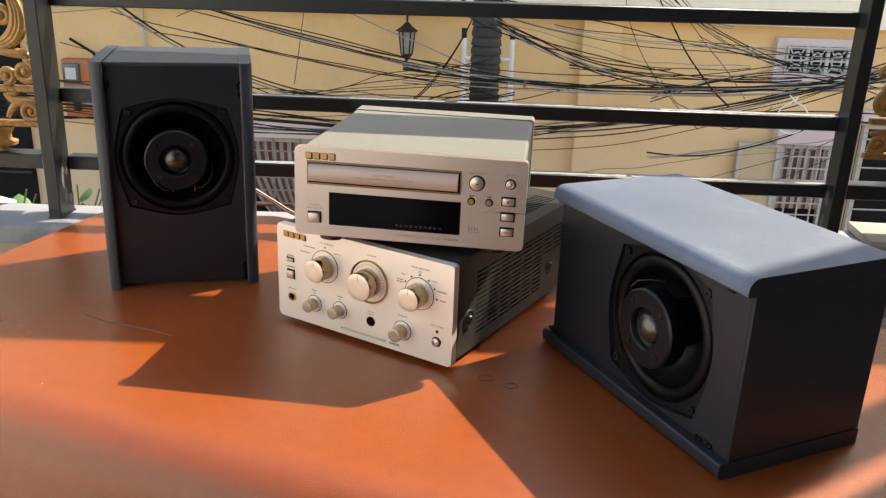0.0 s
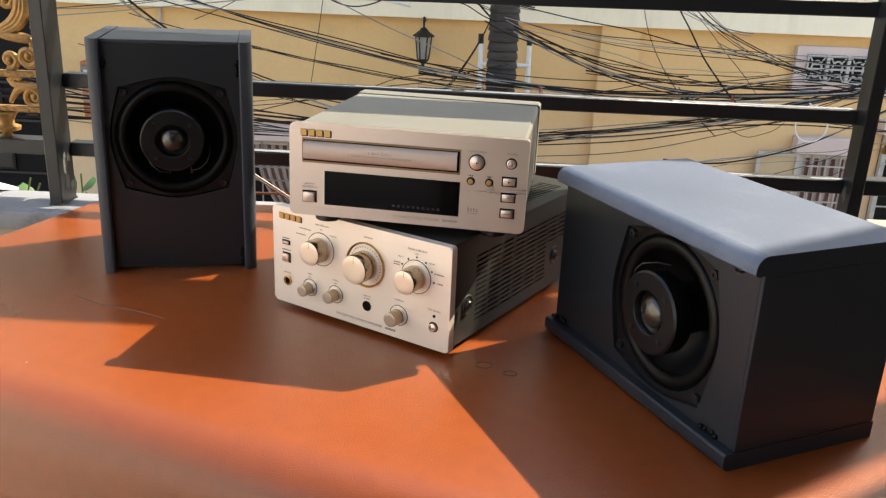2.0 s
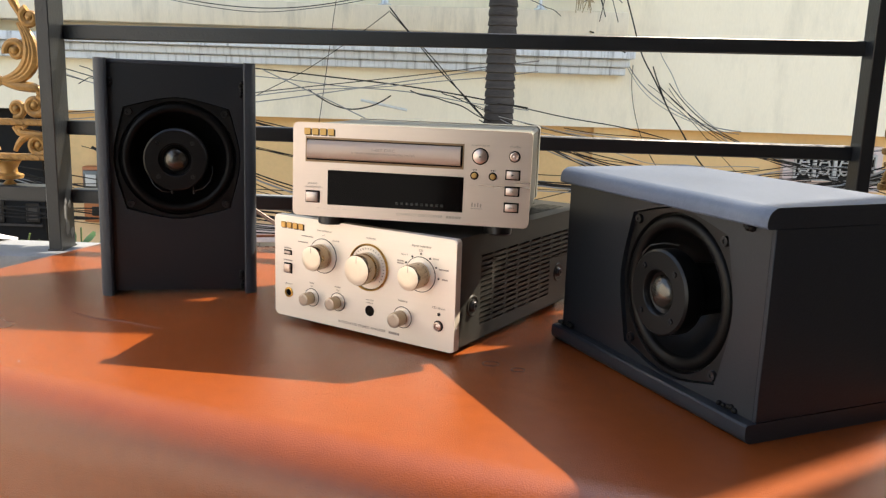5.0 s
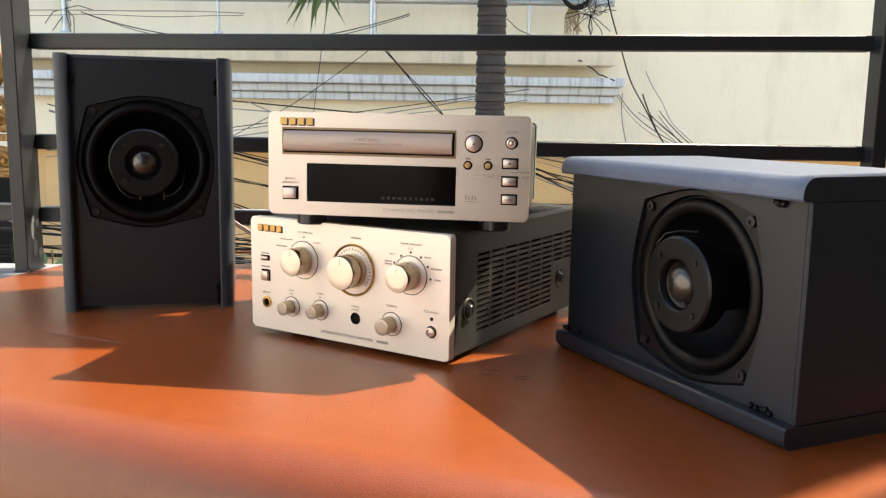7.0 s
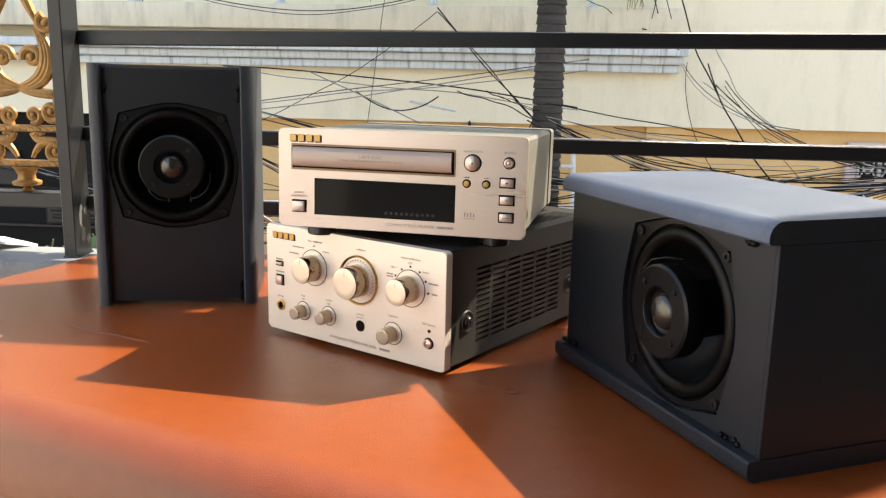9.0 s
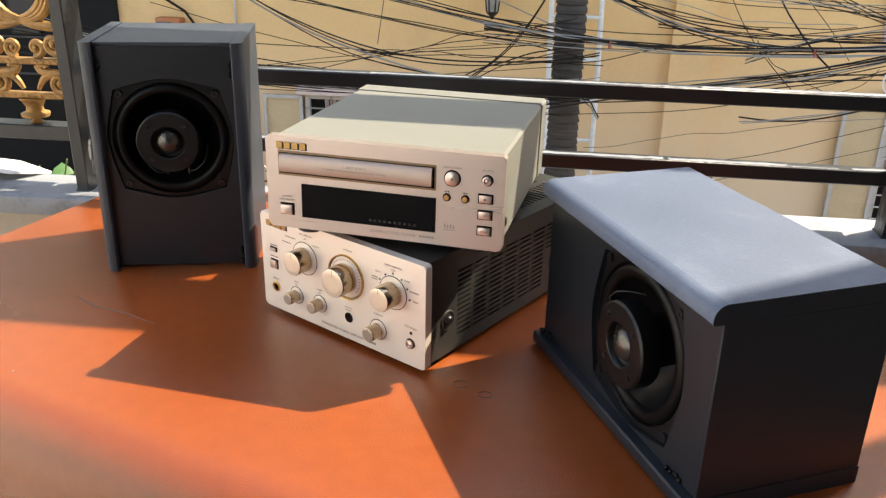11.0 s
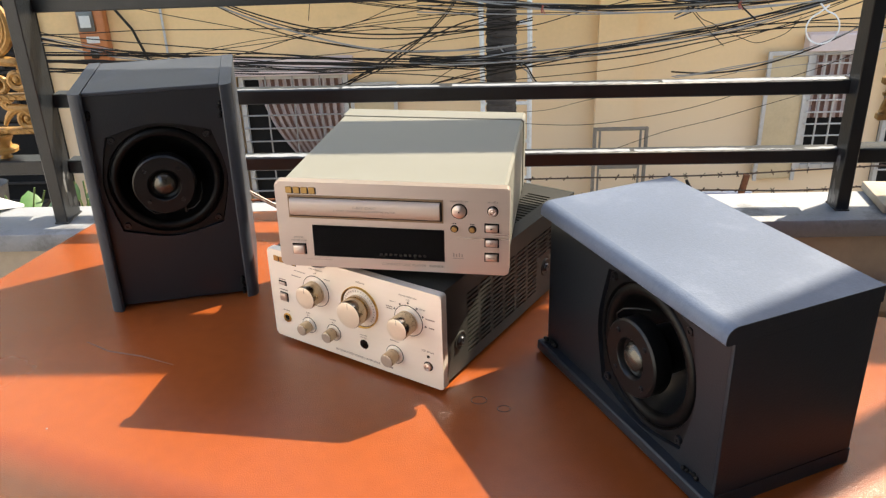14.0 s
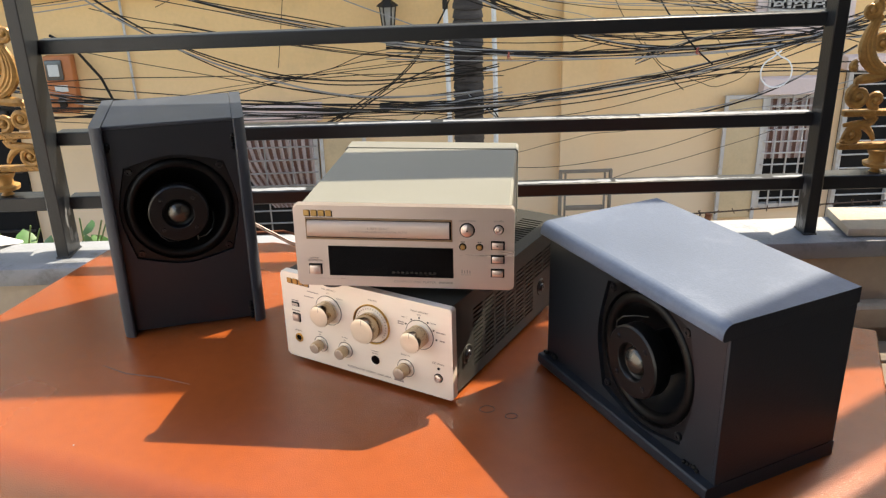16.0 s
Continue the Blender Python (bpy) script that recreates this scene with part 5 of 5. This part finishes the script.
span((-2.40, 4.80, 0.16), (0.57, 4.80, 0.14), (0.001, -0.061), 0.0026, 3, 0.02, 0.3)
span((-1.37, 4.80, 0.64), (0.27, 4.80, 0.39), (-0.004, -0.029), 0.0022, 1, 0, 0)
span((-0.14, 4.75, 0.03), (0.19, 4.75, 0.18), (-0.008, 0.016), 0.003, 1, 0, 0)
span((-2.60, 4.74, 0.18), (-1.10, 4.74, 0.14), (0.000, 0.009), 0.0034, 6, 0.02, 0.15)
span((0.15, 4.80, 0.78), (1.30, 4.80, 0.53), (-0.014, -0.060), 0.0034, 1, 0, 0)
span((0.27, 4.80, 0.80), (1.74, 4.80, 0.56), (-0.017, -0.090), 0.0026, 2, 0.01, 0.3)
span((-0.20, 4.72, 0.50), (2.81, 4.72, 0.59), (0.001, -0.112), 0.0036, 7, 0.014, 0.15)
span((-0.20, 4.72, 0.44), (2.82, 4.72, 0.49), (0.000, -0.046), 0.0028, 4, 0.02, 0.4)
span((0.73, 4.78, 0.53), (2.60, 4.78, 0.52), (-0.001, -0.052), 0.003, 4, 0.016, 0.2)
span((-0.25, 4.70, 0.18), (2.65, 4.70, 0.65), (0.020, -0.158), 0.004, 7, 0.016, 0.1)
span((-0.08, 4.72, 0.15), (2.42, 4.72, 0.54), (0.012, -0.087), 0.003, 3, 0.02, 0.3)
span((-0.15, 4.75, 0.02), (2.79, 4.75, 0.27), (-0.012, 0.138), 0.0034, 3, 0.012, 0)
span((0.18, 4.80, 0.28), (1.06, 4.80, 0.46), (-0.002, 0.009), 0.0022, 1, 0, 0)
span((-0.03, 4.80, 0.00), (2.20, 4.80, 0.43), (0.020, -0.110), 0.0022, 1, 0, 0)
span((0.24, 4.90, 0.17), (0.45, 4.70, 0.04), (0.006, 0.014), 0.004, 2, 0.012, 0.5)
span((0.39, 4.80, -0.18), (1.59, 4.80, 0.03), (-0.001, 0.006), 0.0022, 1, 0, 0)
span((0.21, 4.80, -0.24), (2.33, 4.80, 0.18), (0.025, -0.156), 0.0022, 1, 0, 0)
span((0.86, 4.80, -0.41), (2.33, 4.80, 0.06), (0.007, -0.021), 0.0024, 1, 0, 0)
span((1.21, 4.75, 0.04), (2.47, 4.75, 0.41), (0.025, -0.089), 0.0044, 2, 0.008, 0.6)
span((1.24, 4.80, 0.04), (2.51, 4.80, 0.21), (0.002, -0.014), 0.0026, 2, 0.012, 0.2)
span((1.45, 4.72, 0.30), (1.88, 4.72, 0.34), (0.009, -0.100), 0.0028, 1, 0, 0)
span((0.63, 4.80, 0.75), (2.30, 4.80, 0.62), (-0.002, -0.030), 0.0026, 2, 0.014, 0.2)
span((1.25, 4.75, 0.47), (1.46, 4.75, 0.28), (-0.010, -0.012), 0.0024, 1, 0, 0)
span((-4.13, 5.50, 1.55), (-1.26, 5.50, 1.57), (0, -0.000), 0.0026, 2, 0.012, 0.3)
span((-2.26, 5.50, 1.57), (-0.22, 5.50, 1.58), (0, -0.171), 0.0026, 2, 0.012, 0.3)
span((-0.42, 5.50, 1.41), (-1.67, 5.50, 0.66), (0, -0.057), 0.0034, 1, 0.0, 0.0)
span((-0.42, 5.50, 1.41), (0.30, 5.50, 0.66), (0, -0.000), 0.0034, 2, 0.01, 0.0)
span((-0.58, 5.50, 2.60), (-0.93, 5.50, 0.27), (0, -0.000), 0.002, 1, 0.0, 0.0)
span((-1.65, 5.00, 1.05), (0.44, 5.00, 0.85), (0, 0.024), 0.0036, 2, 0.014, 0.3)
span((-2.30, 5.00, 0.73), (0.49, 5.00, 1.08), (0, -0.000), 0.003, 3, 0.02, 0.3)
span((-2.93, 3.20, 0.62), (0.24, 4.90, 0.09), (0, -0.000), 0.005, 4, 0.02, 0.1)
span((-2.92, 3.20, 0.76), (0.24, 4.90, 0.03), (0, -0.000), 0.004, 3, 0.02, 0.1)
cable((-0.64, 5.895, 0.84), (-0.32, 5.895, 0.78), (0, 0), 0.009, WHITE_STEEL, 0, 950, "white plastic conduit fixed along the cream wall")
for x, z in ((0.472, 0.441), (1.516, 0.435)):
    bm = tube([(x + 0.004 * math.sin(a * 1.7), 4.64 + 0.03 * math.sin(a), z + 0.016 * math.cos(a)) for a in (0, 0.9, 1.8, 2.6, 3.2)], 0.005, 6)
    tube([(x, 4.65, z), (x + 0.012, 4.63, z - 0.025)], 0.003, 5, bm)
    single("cable_tie", bm, TIE, "faded red tape tie round the cable bundle", "cable tie", group="cable ties")
loop = [(1.99, 4.66, 0.42)] + [(1.965 + 0.088 * math.cos(radians(a)), 4.64, 0.305 + 0.085 * math.sin(radians(a))) for a in range(110, 441, 15)] + [(1.94, 4.66, 0.43)]
single("cable_loop", tube(loop, 0.0045, 6), WHITE_STEEL, "loose white cable loop hanging from the bundle", "cable")
# short loose ends round the upper brackets
rnd = random.Random(77)
for x, z, y, n in ((-2.46, 1.62, 5.70, 7), (0.92, 1.60, 5.55, 12), (-1.95, 0.93, 4.8, 7)):
    knot = thing("cable_knot", "knot of loose twisted cable ends", "cable knot", group="cable knots")
    for k in range(n):
        a, ln = rnd.uniform(0, 6.28), rnd.uniform(0.06, 0.20)
        part("cable_end", tube([(x, y, z), (x + 0.5 * ln * math.cos(a) + rnd.uniform(-0.03, 0.03), y, z + 0.5 * ln * math.sin(a)), (x + ln * math.cos(a), y - 0.02, z + ln * math.sin(a) - 0.05)], 0.0028, 5), CABLE, knot)
# coils of thin wire round the bracket by the junction box
coil = thing("wire_tangle", "tangle of thin wire loops on the balcony rail", "wire tangle")
for k in range(9):
    cx, cz, r = 0.92 + rnd.uniform(-0.06, 0.06), 1.68 + rnd.uniform(-0.05, 0.05), rnd.uniform(0.035, 0.085)
    e, a0 = rnd.uniform(0.5, 1.0), rnd.uniform(0, 6.28)
    part("wire_loop", tube([(cx + r * math.cos(a0 + a * 0.3) * e, 5.52 + 0.02 * math.sin(a), cz + r * math.sin(a0 + a * 0.3) + 0.012 * math.sin(a * 0.9)) for a in range(0, 20)], 0.0022, 5), CABLE_PALE if k % 3 == 0 else CABLE, coil)
# clutter in the alley
bench = thing("workbench", "dark wooden workbench before the open room", "workbench")
part("bench_top", boxed(-4.0, -3.0, 5.30, 5.75, -1.06, -1.02, 0.004), DIM_WOOD, bench)
for x in (-3.95, -3.05):
    for y in (5.34, 5.71):
        part("leg", boxed(x - 0.03, x + 0.03, y - 0.03, y + 0.03, -2.8, -1.061), DIM_WOOD, bench)
bm = boxed(-0.16, 0.14, -0.10, 0.10, 0.0, 0.24, 0.03, 3)
rnd = random.Random(41)
for v in bm.verts:
    v.co += Vector((rnd.uniform(-0.02, 0.02), rnd.uniform(-0.015, 0.015), rnd.uniform(-0.012, 0.02) if v.co.z > 0.03 else 0))
single("plastic_bag", bm, PAPER, "bulging white plastic bag on the workbench", "bag", pose(-3.52, 5.48, -1.02), smooth=30)
single("cardboard_box", boxed(-0.07, 0.07, -0.06, 0.06, 0.0, 0.13, 0.004), ORANGE_BOX, "small brown cardboard box on the workbench", "box", pose(-3.44, 5.37, -1.02, 0, 0, 8))
single("bucket", lathe([(0, 0), (0.075, 0), (0.10, 0.22), (0.106, 0.225), (0.100, 0.228), (0.094, 0.22), (0.07, 0.012), (0, 0.012)], 24), OLD_STEEL, "dull grey bucket on the workbench", "bucket", pose(-3.25, 5.48, -1.02))
board = thing("signboard", "blue and white painted board on steel legs in the alley", "signboard", pose(1.66, 5.25, -0.90))
part("panel", boxed(-0.27, 0.27, -0.012, 0.012, -0.30, 0.035, 0.004), SIGN_WHITE, board, "weathered white board")
part("blue_band", boxed(-0.262, 0.262, -0.0150, -0.0125, -0.035, 0.027), SIGN_BLUE, board, "faded blue band", 0)
for k in range(7):
    part("letter_bar", boxed(-0.20 + k * 0.058, -0.165 + k * 0.058, -0.0172, -0.0152, -0.018, 0.010), SIGN_WHITE, board, "pale bar of worn lettering", 0)
for x in (-0.24, 0.24):
    part("leg", boxed(x - 0.015, x + 0.015, 0.013, 0.040, -1.90, 0.0), OLD_STEEL, board)
rag = thing("dark_rag", "crumpled black rag caught on the barbed wire", "rag", pose(1.435, 4.875, -0.755))
bm = bmesh.new()
bmesh.ops.create_icosphere(bm, subdivisions=3, radius=0.062)
for v in bm.verts:
    v.co *= 1 + 0.16 * math.sin(v.co.x * 70 + 1) * math.sin(v.co.z * 55)
    v.co.y *= 0.5
part("cloth", bm, CABLE, rag, smooth=60)
part("twisted_end", tube([(-0.01, 0, 0.05), (-0.03, 0, 0.085), (-0.045, 0, 0.118)], [0.016, 0.012, 0.009], 8), CABLE, rag)
# barbed wire
for k, (z, y) in enumerate(((-0.60, 4.9), (-0.72, 4.9))):
    bm = tube(hang((-0.6, y, z), (3.6, y, z + 0.06), (0, -0.04), 40, 0.012, 60 + k), 0.005, 5)
    rnd = random.Random(80 + k)
    for i, p in enumerate(hang((-0.6, y, z), (3.6, y, z + 0.06), (0, -0.04), 40, 0.012, 60 + k)):
        for j in range(2):
            a = rnd.uniform(0, 3.14)
            q = Vector((math.cos(a) * 0.02, 0, math.sin(a) * 0.02))
            tube([tuple(Vector(p) - q), tuple(Vector(p) + q)], 0.003, 4, bm)
    single("barbed_wire", bm, BARB, "rusty strand of barbed wire", "barbed wire", group="barbed wire")


# ---- on and behind the ledge ----
def climber(x, y, z, n, seed):
    pl = thing("climbing_plant", "green leafy climbing plant behind the railing", "plant", pose(x, y, z))
    rnd = random.Random(seed)
    bm = bmesh.new()
    tips = []
    for k in range(5):
        a = rnd.uniform(0, 6.28)
        pts = [(0, 0, -2.8 - z), (0.01 * math.cos(a), 0.01 * math.sin(a), -0.08), (0.045 * math.cos(a), 0.03 * math.sin(a), rnd.uniform(-0.02, 0.02))]
        tube(pts, 0.0015, 5, bm)
        tips.append(pts)
    part("stem", bm, FROND, pl)
    for k in range(n):
        q = rnd.choice(tips)
        u = rnd.random()
        p = Vector(q[1]).lerp(Vector(q[2]), u) + Vector((rnd.uniform(-0.02, 0.02), rnd.uniform(-0.02, 0.02), rnd.uniform(-0.03, 0.02)))
        s = rnd.uniform(0.030, 0.046)
        bm = bmesh.new()
        rim = [(0, -0.42), (0.32, -0.38), (0.47, -0.05), (0.32, 0.28), (0, 0.56), (-0.32, 0.28), (-0.47, -0.05), (-0.32, -0.38)]
        mid = bm.verts.new((0, 0, 0.06 * s))
        vs = [bm.verts.new((cx * s, cy * s, -0.04 * s)) for cx, cy in rim]
        for i in range(8):
            bm.faces.new([mid, vs[i], vs[(i + 1) % 8]])
        bm.transform(Matrix.Translation(p) @ Euler((rnd.uniform(0.5, 1.3), rnd.uniform(-0.5, 0.5), rnd.uniform(-0.8, 0.8))).to_matrix().to_4x4())
        part("leaf", bm, LEAF, pl)


climber(-0.735, 1.40, 0.705, 12, 4)
climber(-0.615, 1.40, 0.715, 12, 5)
bm = prism([(-0.10, -0.035), (0.055, -0.045), (0.10, 0.0), (0.03, 0.055), (-0.09, 0.05)], 0.0, 0.004)
single("paper_sheet", bm, PAPER, "crumpled white paper sheet on the ledge", "paper", pose(-0.755, 1.255, 0.742, -9, 8, 10))
single("loose_tile", boxed(-0.085, 0.085, -0.05, 0.05, 0.0, 0.014, 0.003, 2), CONCRETE, "loose pale ceramic tile on the ledge", "tile", pose(0.735, 1.215, 0.730, 0, 0, -6))
single("loose_wire", tube([(-0.30, 1.20, 0.76), (-0.22, 1.19, 0.765), (-0.12, 1.14, 0.752), (-0.05, 1.05, 0.7505)], 0.002, 6), RUST, "thin copper-coloured wire lying behind the amplifier", "wire")
crate = thing("wooden_crate", "weathered grey wooden crate beside the parapet", "crate")
for k in range(4):
    part("plank", boxed(0.60 + k * 0.086, 0.60 + k * 0.086 + 0.080, 0.86, 0.875, 0.0, 0.56, 0.002), WOOD, crate)
    part("top_plank", boxed(0.60, 0.94, 0.86 + k * 0.066, 0.86 + k * 0.066 + 0.060, 0.562, 0.578, 0.002), WOOD, crate)
part("side_plank", boxed(0.585, 0.599, 0.86, 1.12, 0.0, 0.56, 0.002), WOOD, crate)
